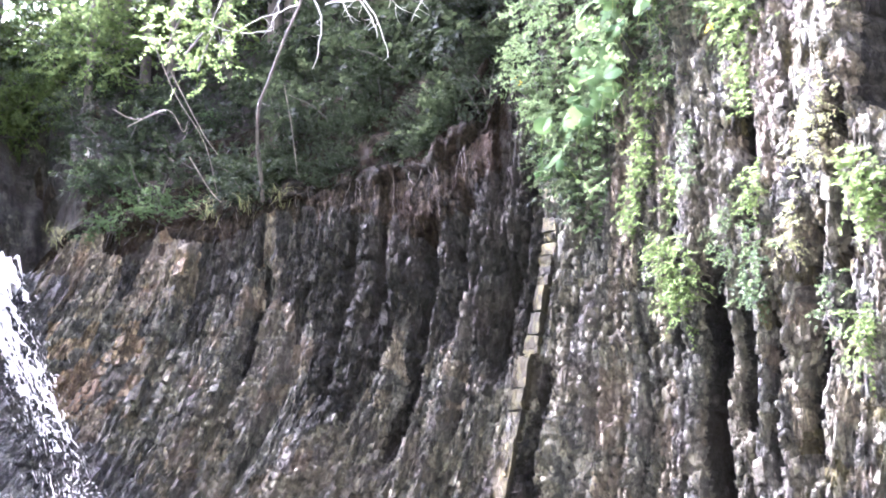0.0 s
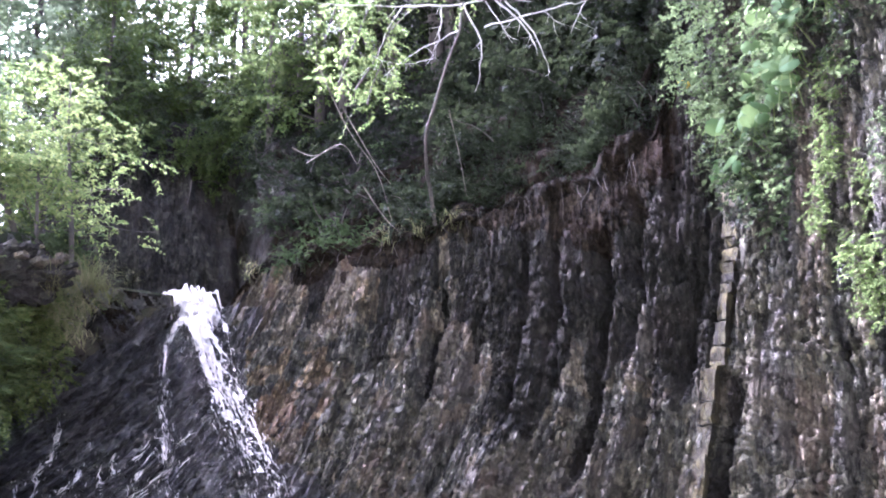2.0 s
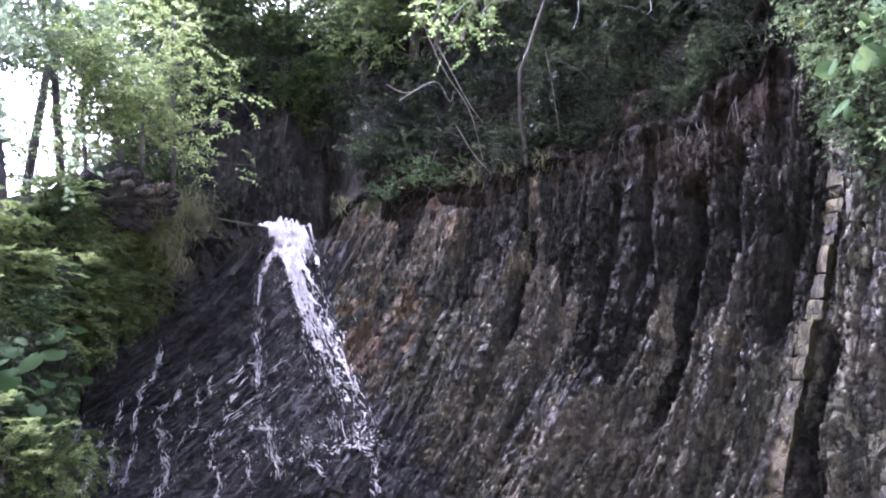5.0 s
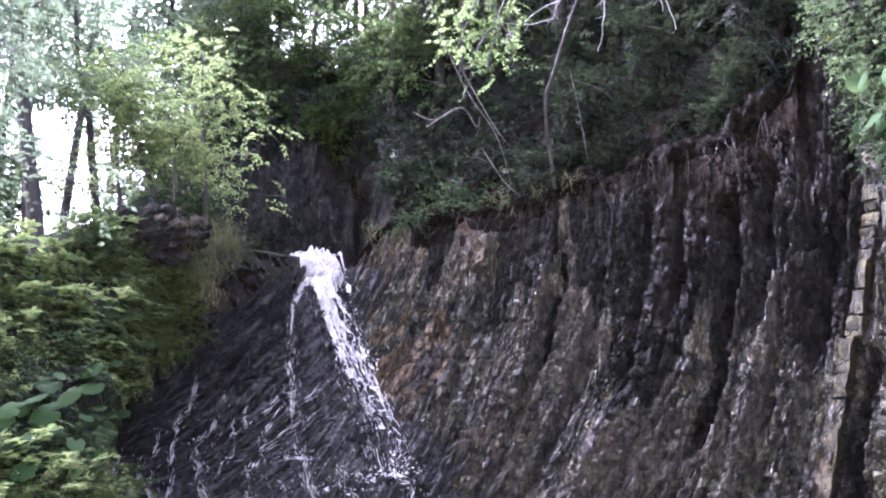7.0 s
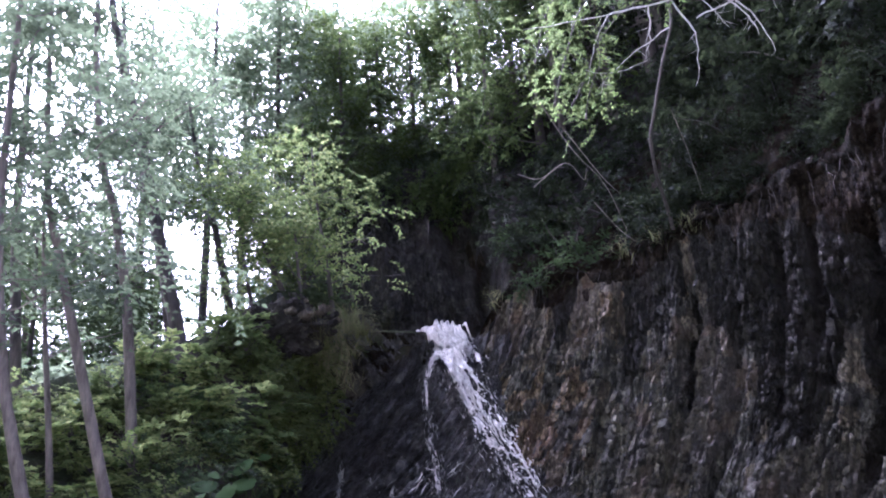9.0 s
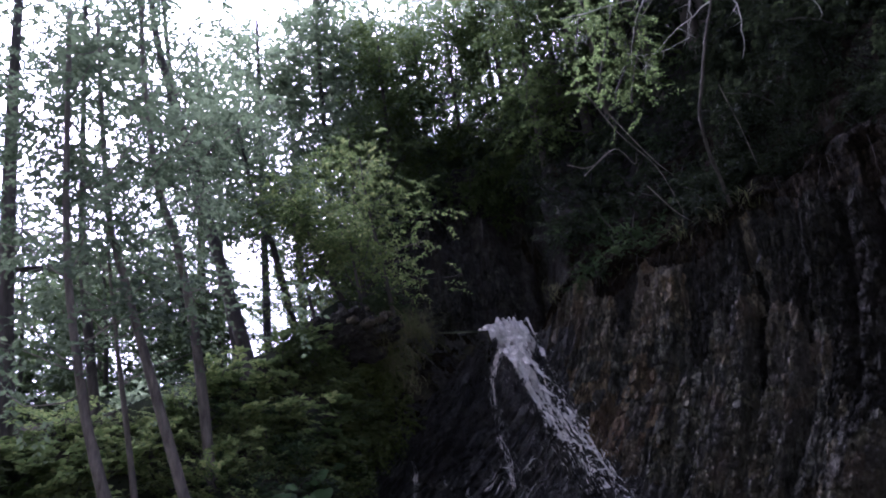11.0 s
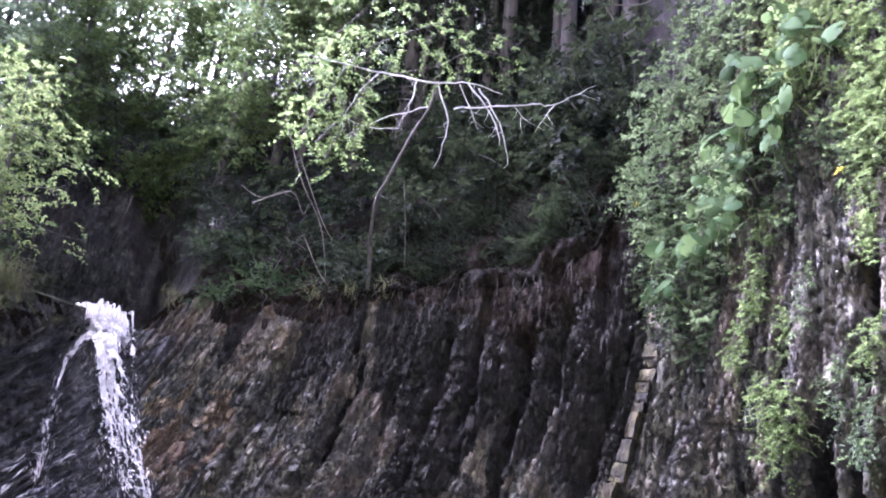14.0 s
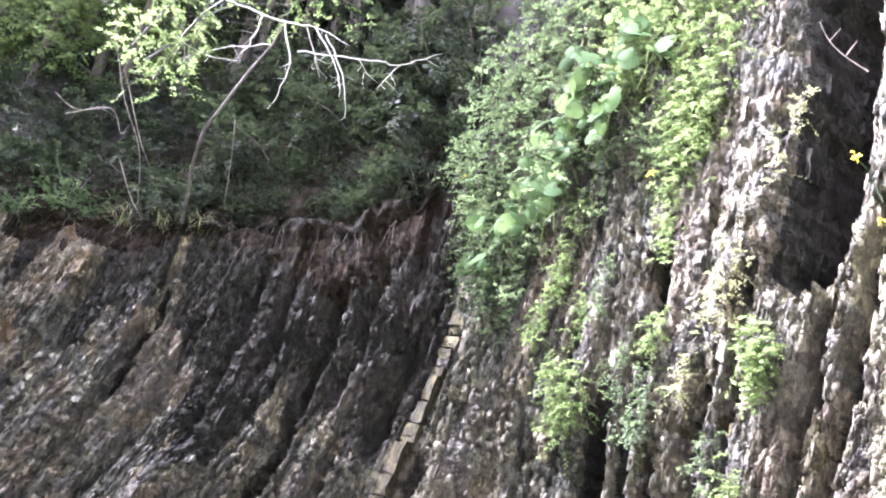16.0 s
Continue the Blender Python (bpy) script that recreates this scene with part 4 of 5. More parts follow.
# added tall trees, crowns mostly out of view, that lean out over the rim and keep the slope in shade
for i, (az, k, h, lean) in enumerate([(26, 17, 11, 3.5), (20, 15, 12, 4.0), (14.5, 14, 12, 4.2), (9, 14, 12, 4.0), (3.5, 14, 12, 3.6), (-2, 14, 12, 3.2), (-7, 15, 11, 2.6)]):
    b = hill_point(az, k * 0.5)
    toward = -Vector((b.x, b.y, 0)).normalized()
    # same painted copies here: lit to the left, shaded to the right
    tree("tree", "tall added overhanging broadleaf tree, dense crown mostly unseen, for shade", [b - Vector((0, 0, 0.3)), b + toward * lean * 0.3 + Vector((0, 0, h * 0.5)), b + toward * lean + Vector((0, 0, h))], 0.17, 0.05,
         M_LEAF_LIT_PAINT if az > 13 else M_LEAF_SHADE_PAINT, M_BARK, 24, 3.6, 22, 0.22, 140 + i, 0.42, 1.1, group="overhanging trees")
# more added trees, crowns unseen overhead, to cut sky light on the centre face
for i, (az, k, h, lean) in enumerate([(10, 14, 13, 6.5), (6, 14, 13, 7.5), (2, 14, 13, 7.5), (-3, 14, 13, 7.0), (-8, 14, 13, 6.5), (-13, 14, 13, 5.5), (4, 17, 17, 9.5), (-5, 17, 17, 9.0)]):
    b = hill_point(az, k * 0.5)
    toward = -Vector((b.x, b.y, 0)).normalized()
    tree("tree", "added unseen tree leaning far out over the rim for shade", [b - Vector((0, 0, 0.3)), b + toward * lean * 0.25 + Vector((0, 0, h * 0.5)), b + toward * lean * 0.65 + Vector((0, 0, h * 0.85)), b + toward * lean + Vector((0, 0, h))], 0.22, 0.06,
         M_LEAF_SHADE_PAINT, M_BARK, 22, 3.8, 24, 0.3, 180 + i, 0.6, 1.3, group="overhanging trees")
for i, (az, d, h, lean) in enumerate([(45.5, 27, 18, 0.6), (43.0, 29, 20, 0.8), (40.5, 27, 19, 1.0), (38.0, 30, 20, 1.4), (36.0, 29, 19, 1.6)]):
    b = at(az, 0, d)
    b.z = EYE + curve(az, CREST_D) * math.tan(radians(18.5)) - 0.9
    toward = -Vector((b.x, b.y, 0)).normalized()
    tree("tree", "tall broadleaf tree above the gorge, dense crown painted sunlit", [b, b + toward * lean * 0.3 + Vector((0, 0, h * 0.5)), b + toward * lean + Vector((0, 0, h))], 0.19, 0.05,
         M_LEAF_LIT_PAINT, M_BARK, 30, 3.2, 16, 0.22, 160 + i, 0.52, 1.2, group="gorge trees")
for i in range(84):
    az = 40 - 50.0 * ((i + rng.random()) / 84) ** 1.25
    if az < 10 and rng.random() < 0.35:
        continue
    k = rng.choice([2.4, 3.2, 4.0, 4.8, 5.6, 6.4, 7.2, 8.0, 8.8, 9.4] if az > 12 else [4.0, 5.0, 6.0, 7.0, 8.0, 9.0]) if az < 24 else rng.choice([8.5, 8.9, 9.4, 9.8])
    # pale-painted kind left of the gorge edge, shade-painted kinds towards the right
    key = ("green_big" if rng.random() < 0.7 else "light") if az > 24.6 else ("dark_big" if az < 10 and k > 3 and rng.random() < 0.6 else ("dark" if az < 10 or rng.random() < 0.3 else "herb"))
    shrub(hill_point(az, k), key, "leafy green slope shrub, dark copies with painted shade", rng.uniform(0, 360), rng.uniform(0.75, 1.15), (rng.uniform(15, 40), 0), group="slope shrubs")

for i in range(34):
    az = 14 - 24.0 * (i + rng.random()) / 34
    shrub(hill_point(az, rng.uniform(2.2, 6.8)), rng.choice(["dark_small", "dark"]), "fern-like shrub on the soil slope with shade painted dark", rng.uniform(0, 360), rng.uniform(0.6, 1.0), (40, 0), group="slope shrubs")

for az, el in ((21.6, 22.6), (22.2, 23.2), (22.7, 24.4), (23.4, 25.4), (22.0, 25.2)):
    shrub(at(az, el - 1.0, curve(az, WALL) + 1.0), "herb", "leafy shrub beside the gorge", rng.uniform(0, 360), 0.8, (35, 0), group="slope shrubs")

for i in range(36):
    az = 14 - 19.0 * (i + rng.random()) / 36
    shrub(hill_point(az, rng.uniform(1.3, 3.4)), "dark_small", "fern-like shrub on the soil slope with shade painted dark", rng.uniform(0, 360), rng.uniform(0.7, 1.15), (45, 0), group="slope shrubs")
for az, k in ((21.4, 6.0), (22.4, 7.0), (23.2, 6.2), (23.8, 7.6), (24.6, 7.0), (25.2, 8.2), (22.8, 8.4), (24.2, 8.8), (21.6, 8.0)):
    shrub(hill_point(az, k), "dark", "leafy shrub painted shade-dark hanging over the broken rock", rng.uniform(0, 360), rng.uniform(0.7, 1.0), (35, 0), group="slope shrubs")
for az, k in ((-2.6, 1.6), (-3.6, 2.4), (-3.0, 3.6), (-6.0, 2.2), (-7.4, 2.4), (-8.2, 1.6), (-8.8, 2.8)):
    shrub(hill_point(az, k), "dark_small", "fern-like shrub on the soil slope with shade painted dark", rng.uniform(0, 360), rng.uniform(1.0, 1.4), (50, 0), group="slope shrubs")

# bright herbs along the rim, left of the little tree
for az, el, s in ((23.0, 21.6, 0.6), (22.2, 22.0, 0.8), (21.2, 22.4, 1.0), (20.0, 22.8, 0.95), (18.6, 23.0, 0.85), (17.2, 23.3, 0.7), (22.6, 21.2, 0.5), (15.6, 23.4, 0.5)):
    shrub(at(az, el - 1.2, curve(az, WALL) + 0.1), "herb", "fresh green herbs on the cliff rim", rng.uniform(0, 360), s * 0.85, (20, 0), "rim_herb", "herb", "rim herbs")

# ---- the leaning tree on the rim, with its bleached dead boughs ----
def rim_tree():
    rng = np.random.default_rng(5)
    D = 13.8
    base = thing("leaning_tree", "small leaning tree with bare bleached branches at the rim", "tree", where=at(11.4, 23.8, 17.4))
    V, F = [], []
    tube(V, F, smooth_line([at(11.4, 23.6, 17.4), at(11.6, 25.8, 16.6), at(11.8, 27.3, 16.0), at(11.7, 29.7, 15.2), at(11.0, 31.4, 14.6), at(9.8, 34.1, 14.1), at(8.5, 36.4, D), at(8.2, 38.0, D)]), 0.045, 0.02, 8)
    part("trunk", mesh_of("trunk", V, F, M_BARK, True), base)
    boughs = [([(12.8, 38.1), (8.4, 38.0), (5.5, 38.2), (2.5, 37.7)], 0.028, 0.014), ([(20, 38.3), (16.6, 38.2), (12.8, 38.1)], 0.008, 0.018), ([(9.8, 37.9), (10.3, 35.9), (10.8, 34.7)], 0.022, 0.008),
              ([(8.0, 38.0), (6.8, 35.0), (7.6, 32.3)], 0.026, 0.007), ([(5.5, 38.2), (3.1, 35.9), (2.4, 34.2)], 0.026, 0.008), ([(4.6, 38.0), (2.6, 35.7), (1.6, 33.0)], 0.026, 0.007),
              ([(6.1, 38.0), (4.3, 35.2)], 0.018, 0.006), ([(6.5, 36.4), (2.8, 36.8), (0.0, 37.1), (-1.9, 37.1), (-5.2, 38.4)], 0.024, 0.011), ([(-1.9, 37.1), (-0.3, 35.3)], 0.015, 0.008),
              ([(1.5, 37.0), (0.6, 36.1)], 0.012, 0.005), ([(13, 38.1), (14.6, 36.4), (15.6, 34.0)], 0.018, 0.005), ([(8.6, 36.4), (12, 35.2), (15, 33.6)], 0.02, 0.005), ([(10.8, 34.7), (13.4, 34.4), (16, 35)], 0.012, 0.004)]
    for pts, r0, r1 in boughs:
        V, F = [], []
        line = smooth_line([at(a, e, D - 0.5 + 0.15 * i) for i, (a, e) in enumerate(pts)], 5)
        line = [p + Vector(rng.normal(0, 0.012, 3)) for p in line]
        tube(V, F, line, r0 * 0.72, r1 * 0.65, 6)
        for _ in range(4):
            k = int(rng.integers(2, len(line) - 1))
            tube(V, F, wander(rng, line[k], (rng.normal(0, 0.7), rng.normal(0, 0.4), -0.5), rng.uniform(0.15, 0.5), 4, 0.25), 0.006, 0.002, 4)
        part("dead_bough", mesh_of("dead_bough", V, F, M_DEAD, True), base, "bleached leafless bough")
    # the leafy boughs above
    V, F = [], []
    for line, n, dd in (([(17.2, 32.7), (15.5, 34.7), (14.2, 36.5), (11.8, 38.1), (8.2, 39.1), (5.5, 40.3), (2.5, 40.2)], 60, 0.3), ([(18.5, 33), (17.0, 36.0), (15, 39.0), (11, 41), (6, 42.5)], 70, 0.8),
                        ([(19.5, 36), (18, 39), (15, 42), (12, 45)], 60, 0.9), ([(16.2, 31.8), (15.6, 33.4), (14.6, 35)], 26, 0.1)):
        pts = smooth_line([at(a, e, D - 0.2 + dd * rng.uniform(-0.5, 1)) for a, e in line], 6)
        LV, LF = [], []
        tube(LV, LF, pts, 0.022, 0.008, 5)
        part("limb", mesh_of("limb", LV, LF, M_BARK, True), base)
        for _ in range(n):
            p = np.array(pts[rng.integers(len(pts))]) + rng.normal(0, 0.28, 3)
            spray(rng, p, rng.normal(0, 1, 3) * (1, 1, 0.5) + (-0.3, -0.3, 0), rng.uniform(0.3, 0.7), 14, 0.085, V, F, 0.4)
    part("crown", leaf_mesh("crown", V, F, M_LEAF_LIGHT), base)


rim_tree()


def dead_stems(name, label, lines, d, radius=0.016):
    base = thing(name, label, "branch", where=at(*lines[0][-1], d))
    for pts in lines:
        V, F = [], []
        tube(V, F, smooth_line([at(a, e, d - 0.05 * i) for i, (a, e) in enumerate(pts)], 5), radius, radius * 0.4, 5)
        part("twig", mesh_of("twig", V, F, M_BARK_PALE, True), base)


dead_stems("dead_sapling", "thin dry sapling with bare twigs on the rim", [[(20.0, 34.3), (17.8, 30.3), (15.6, 27.3), (14.6, 24.0)], [(20.9, 27.9), (18.3, 29.2), (17.1, 27.9), (16.8, 28.6)], [(18.2, 31.7), (15.8, 28.0), (14.6, 26.5)],
                                                                            [(16.6, 26.3), (15.2, 24.3), (14.2, 23.3)], [(22.0, 28.9), (20.4, 28.4), (18.3, 29.2)]], 17.0)
dead_stems("broken_bough", "broken pale bough end beside the gorge", [[(37.2, 24.9), (35.6, 25.1), (34.4, 25.35), (33.7, 25.4)], [(34.4, 25.35), (33.9, 25.0)]], 18.2, 0.02)
dead_stems("dangling_straw", "thin pale straw dangling before the gorge wall", [[(29.15, 26.4), (29.2, 25.6), (29.35, 24.8)]], 21.6, 0.011)
dead_stems("sapling_stem", "thin upright bare stem on the rim", [[(9.8, 31.2), (9.3, 28.6), (8.9, 25.4)]], 16.8)
dead_stems("bare_bough", "bare pale bough reaching out of the slope", [[(-5.0, 43.7), (-6.6, 43.4), (-9.6, 43.4), (-11.2, 44.6), (-13, 46)], [(-6.1, 43.3), (-7.1, 41.9)]], 13.5, 0.02)

dead_stems("dry_stalk", "dry seeding stalk leaning out of the cliff edge", [[(-38.6, 36.6), (-37.2, 37.7), (-36.2, 38.8), (-35.7, 39.9)], [(-37.2, 37.7), (-38.1, 38.5)], [(-36.2, 38.8), (-37.1, 39.4)]], 6.6, 0.008)


def hanging_roots():
    """Thin roots that dangle from the undercut soil along the rim."""
    r = np.random.default_rng(31)
    ob = thing("hanging_roots", "thin dry roots dangling from the undercut rim", "roots", where=at(12, 22.5, 17.6))
    for _ in range(34):
        az = r.uniform(-4, 24)
        p = at(az, curve(az, RIM) + 0.5, curve(az, WALL) - 0.15)
        V, F = [], []
        tube(V, F, wander(r, p, (r.normal(0, 0.2), -0.35, -1), r.uniform(0.3, 1.1), 6, 0.16), r.uniform(0.004, 0.009), 0.002, 4)
        part("root", mesh_of("root", V, F, M_BARK, True), ob)


hanging_roots()

# ---- plants on the left bank ----
def bank_point(az, el, off=0.0):
    return at(az, el, bank_d(az, el) + off)


BANK = "leafy green shrub on the earth bank"
for i in range(23):
    for j in range(9):
        az = 39.6 + 1.15 * i + rng.uniform(-0.5, 0.5)
        c = curve(az, CREST)
        el = c - 1.0 - 2.0 * j + rng.uniform(-0.9, 0.9)
        if az < 39.5 + (c - el) * 0.12 or (38 < az < 44 and c - el < 2.4) or el < 1.5 or rng.random() < 0.3:
            continue
        low = az < 47.5 and 4.0 < el < 11.0
        if low and rng.random() < 0.75:
            shrub(bank_point(az, el, -0.3) - Vector((0, 0, 0.15)), "green_small", "dim leafy growth on the damp foot of the bank", rng.uniform(0, 360), rng.uniform(0.7, 1.0), (25, 0), group="bank shrubs", flat=0.6)
            continue
        key = rng.choice(["bank_small", "fan", "bank_small", "fan", "fan_green"])
        shrub(bank_point(az, el, -0.15) - Vector((0, 0, 0.2)), key, BANK, rng.uniform(0, 360), rng.uniform(0.8, 1.25), (rng.uniform(5, 25), 0), group="bank shrubs", flat=0.55)
for az, el in ((38.2, 20.5), (37.6, 19.6), (38.5, 18.2), (38.4, 17.0), (39.0, 16.0), (38.6, 15.0), (37.6, 21.0)):
    shrub(bank_point(az, el, -0.5 if el < 20 else 0.6) - Vector((0, 0, 0.2)), "green" if el > 19.5 else "bank_small", BANK, rng.uniform(0, 360), rng.uniform(0.7, 1.0), (20, 0), group="bank shrubs")

for i in range(34):
    az = 37.4 + 4.4 * rng.random()
    el = curve(az, CREST) - 1.6 - 8.5 * rng.random() * min(1.0, (az - 36.6) / 2.4)
    shrub(bank_point(az, el, -0.45) - Vector((0, 0, 0.2)), rng.choice(["bank_small", "fan"]), BANK, rng.uniform(0, 360), rng.uniform(0.6, 0.95), (rng.uniform(5, 25), 0), group="bank shrubs", flat=0.5)
# the shaded undergrowth of the wood behind the crest
for i in range(26):
    az = 46.5 + 16.5 * (i + rng.random()) / 26
    d = rng.uniform(19, 27)
    p = at(az, 0, d)
    p.z = EYE + curve(az, CREST_D) * math.tan(radians(curve(az, CREST))) - 0.9
    shrub(p, rng.choice(["green_big", "dark_big", "green_big"]), "tall leafy undergrowth between the trunks of the wood", rng.uniform(0, 360), rng.uniform(1.0, 1.7), (0, 0), group="undergrowth")
for az, el in ((37.2, 14.5), (38.4, 13.2), (39.2, 11.8), (40.2, 13.6), (38.2, 12.4), (40.8, 10.4), (41.4, 3.4), (42.6, 2.4), (44.6, 2.8), (46.4, 3.4), (41.8, 4.4)):
    shrub(bank_point(az, el, -0.5) - Vector((0, 0, 0.2)), "bank_small", "low fern-like growth on the damp bank", rng.uniform(0, 360), rng.uniform(0.8, 1.2), (25, 0), group="bank shrubs")


def outcrop():
    """The dark rock knob on the crest of the bank, ledge over ledge."""
    bm = bmesh.new()
    bmesh.ops.create_icosphere(bm, subdivisions=5, radius=1.0)
    for v in bm.verts:
        p = v.co.copy()
        ledge = 0.16 * (noise.noise(p * 5 + noise.noise_vector(p * 3) * 0.3, noise_basis="CELLNOISE") - 0.5) + 0.08 * (noise.noise(p * 12, noise_basis="CELLNOISE") - 0.5) + 0.24 * noise.noise(p * 1.7) + 0.14 * noise.noise(p * 4.5) + 0.06 * noise.noise(p * 11)
        q2 = p * (1 + ledge)
        v.co = Vector((q2.x * 1.5, q2.y * 0.8, q2.z * 0.62 + 0.12 * noise.noise(p * 3)))
    me = bpy.data.meshes.new("knob")
    bm.to_mesh(me)
    bm.free()
    me.materials.append(M_CORE)
    ob = thing("rock_outcrop", "dark crumbling rock knob on the bank crest", "rock", where=at(40.6, 19.0, 17.2))
    k = new("knob", me)
    k.parent = ob
    r = random.Random(77)
    for _ in range(60):
        a, u = r.uniform(0, math.tau), r.uniform(-0.1, 0.95)
        w = math.sqrt(1 - u * u)
        c = Vector((math.cos(a) * w * 1.5, math.sin(a) * w * 0.8, u * 0.62))
        s = [r.uniform(0.04, 0.16), r.uniform(0.04, 0.12), r.uniform(0.02, 0.06)]
        vs = [c + Vector((x * s[0] * r.uniform(0.6, 1.2), y * s[1] * r.uniform(0.6, 1.2), z * s[2] * r.uniform(0.6, 1.2) + 0.2 * x * s[0])) for z in (-1, 1) for x, y in ((-1, -1), (1, -1), (1, 1), (-1, 1))]
        st = new("stone", mesh_of("stone", vs, [(0, 3, 2, 1), (4, 5, 6, 7), (0, 1, 5, 4), (1, 2, 6, 5), (2, 3, 7, 6), (3, 0, 4, 7)], r.choice([M_CORE, M_BROWN, M_DAMP_SHADE])))
        st.parent = ob


outcrop()


def grass_tuft(where, label, blades, length, seed, hang=1.0):
    """A tuft of long grass: thin bent blades."""
    r = np.random.default_rng(seed)
    V, F = [], []
    for _ in range(blades):
        a = r.uniform(0, math.tau)
        p = Vector(where) + Vector(r.normal(0, 0.12, 3))
        way = Vector((math.cos(a) * 0.6, math.sin(a) * 0.6 - 0.3, 0.8))
        w = Vector((-math.sin(a), math.cos(a), 0)) * r.uniform(0.004, 0.009)
        n, n0 = 5, len(V)
        L = length * r.uniform(0.5, 1.2)
        for i in range(n):
            V += [p - w * (1 - i / n), p + w * (1 - i / n)]
            p = p + way * (L / n)
            way = (way + Vector((0, 0, -0.55 * hang))).normalized()
        F += [(n0 + 2 * i, n0 + 2 * i + 1, n0 + 2 * i + 3, n0 + 2 * i + 2) for i in range(n - 1)]
    ob = thing("grass_tuft", label, "grass", "grass tufts", where=where)
    tagged(part("grass", mesh_of("grass", V, F, M_GRASS), ob), kind="stuff")


for i, (az, el, L) in enumerate([(35.6, 19.6, 1.2), (35.0, 19.2, 1.4), (34.4, 18.8, 1.0), (36.2, 18.6, 1.1), (35.4, 17.4, 1.0), (36.6, 17.0, 0.9), (35.6, 15.8, 0.8), (37.4, 19.0, 0.9)]):
    grass_tuft(at(az, el, curve(az, CREST_D) - 0.7 - 0.15 * i), "dry hanging grass over the edge of the bank", 90, L, 200 + i)
for i, (az, el, L) in enumerate([(15.2, 22.6, 0.8), (12.6, 23.0, 0.7), (24.8, 20.6, 0.6), (10.2, 23.6, 0.6)]):
    grass_tuft(at(az, el, curve(az, WALL) - 0.15), "tuft of grass hanging over the rim", 50, L, 220 + i)


def butterbur(where, label, leaves, size, seed, facing, loose=0.35):
    """A clump of butterbur: each big round leaf, notched at its stalk, is a part."""
    r = np.random.default_rng(seed)
    ob = thing("butterbur", label, "plant", "butterburs", where=where)
    for place in leaves:
        V, F = [], []
        s = size * r.uniform(0.6, 1.4)
        face = Vector(facing) + Vector(r.normal(0, loose, 3))
        face.normalize()
        down = (Vector((0, 0, -1)) - face * face.dot(Vector((0, 0, -1)))).normalized()
        spin = Matrix.Rotation(r.normal(0, 0.4 + loose), 3, face)
        down = spin @ down
        side = face.cross(down)
        rings, n = 4, 20
        V.append(Vector(place))
        for k in range(1, rings + 1):
            for i in range(n):
                g = math.tau * i / n
                notch = 1 - 0.72 * math.exp(-((g - math.pi) / 0.32) ** 2)
                rad = s * k / rings * notch * (1 + 0.06 * math.sin(g * 9) * (k == rings) + 0.1 * math.cos(g) + 0.28 * max(0.0, math.cos(g)) ** 3)
                lift = 0.10 * s * (k / rings) ** 2 * math.cos(2 * g + 1) - 0.16 * s * (k / rings) ** 2 + 0.03 * s * math.cos(g * 7) * k / rings
                V.append(Vector(place) + down * (math.cos(g) * rad) + side * (math.sin(g) * rad) + face * lift)
        for i in range(n):
            F.append((0, 1 + i, 1 + (i + 1) % n))
            for k in range(rings - 1):
                a, b = 1 + k * n + i, 1 + k * n + (i + 1) % n
                F.append((a, a + n, b + n, b))
        leaf = part("leaf", mesh_of("leaf", V, F, M_BUTTERBUR, True), ob)
        SV, SF = [], []
        root = Vector(place) - face * 0.35 - Vector((0, 0, 0.3))
        tube(SV, SF, [root, Vector(place) - face * 0.15 - Vector((0, 0, 0.1)), Vector(place)], 0.008, 0.005, 5)
        part("stalk", mesh_of("stalk", SV, SF, M_LEAF_LIGHT, True), leaf)


left = [(45.4, 8.8), (43.5, 9.2), (42.3, 9.7), (39.8, 9.6), (41.2, 9.1), (42.4, 7.8), (41.3, 7.0), (43.6, 7.4), (45.0, 6.4), (46.1, 6.2), (42.8, 6.2), (43.9, 5.3), (44.3, 10.2), (40.6, 8.2), (41.8, 8.4), (46.6, 8.0), (44.6, 7.9), (40.2, 10.6), (41.2, 11.2), (42.4, 10.8),
        (39.4, 10.4), (43.0, 4.4), (45.4, 4.6), (47.4, 6.9), (41.8, 5.6), (40.8, 12.2), (39.9, 12.8)]
for g in range(3):
    pts = [at(a + dx, e + dy, bank_d(a, e) - 1.35 + 0.2 * dx) for a, e in left for dx, dy in ((0, 0), (0.5, -0.55))][g::3]
    butterbur(bank_point(43, 6, 0.1), "clump of broad butterbur leaves on the damp bank", pts, 0.15, 300 + g, (0.2, -0.45, 0.85))

for i in range(13):
    az = 23.5 + i
    k = 7.4 + 0.4 * rng.random()
    shrub(hill_point(az, k) - at(az, 0, 0.9) + Vector((0, 0, EYE)), rng.choice(["green", "light"]), "leafy shrub hanging over the gorge wall", rng.uniform(0, 360), rng.uniform(0.8, 1.1), (60, 0), group="slope shrubs")
for az, el in ((38.6, 21.0), (43.0, 20.2), (42.4, 19.0), (39.4, 19.0), (41.0, 18.4), (44.2, 19.6)):
    shrub(bank_point(az, el - 1.0, -0.5), "light_small", BANK, rng.uniform(0, 360), 0.8, (25, 0), group="bank shrubs")

for az, el in ((44.2, 11.8), (45.8, 11.8), (46.6, 10.4), (47.2, 12.0), (44.6, 12.8), (46.0, 13.4), (47.6, 14.0), (44.8, 14.6), (46.8, 15.2), (48.4, 15.8), (48.8, 11.4)):
    shrub(bank_point(az, el - 0.6, -0.1), rng.choice(["bank_small", "herb"]), BANK, rng.uniform(0, 360), rng.uniform(0.6, 0.85), (25, 0), group="bank shrubs")

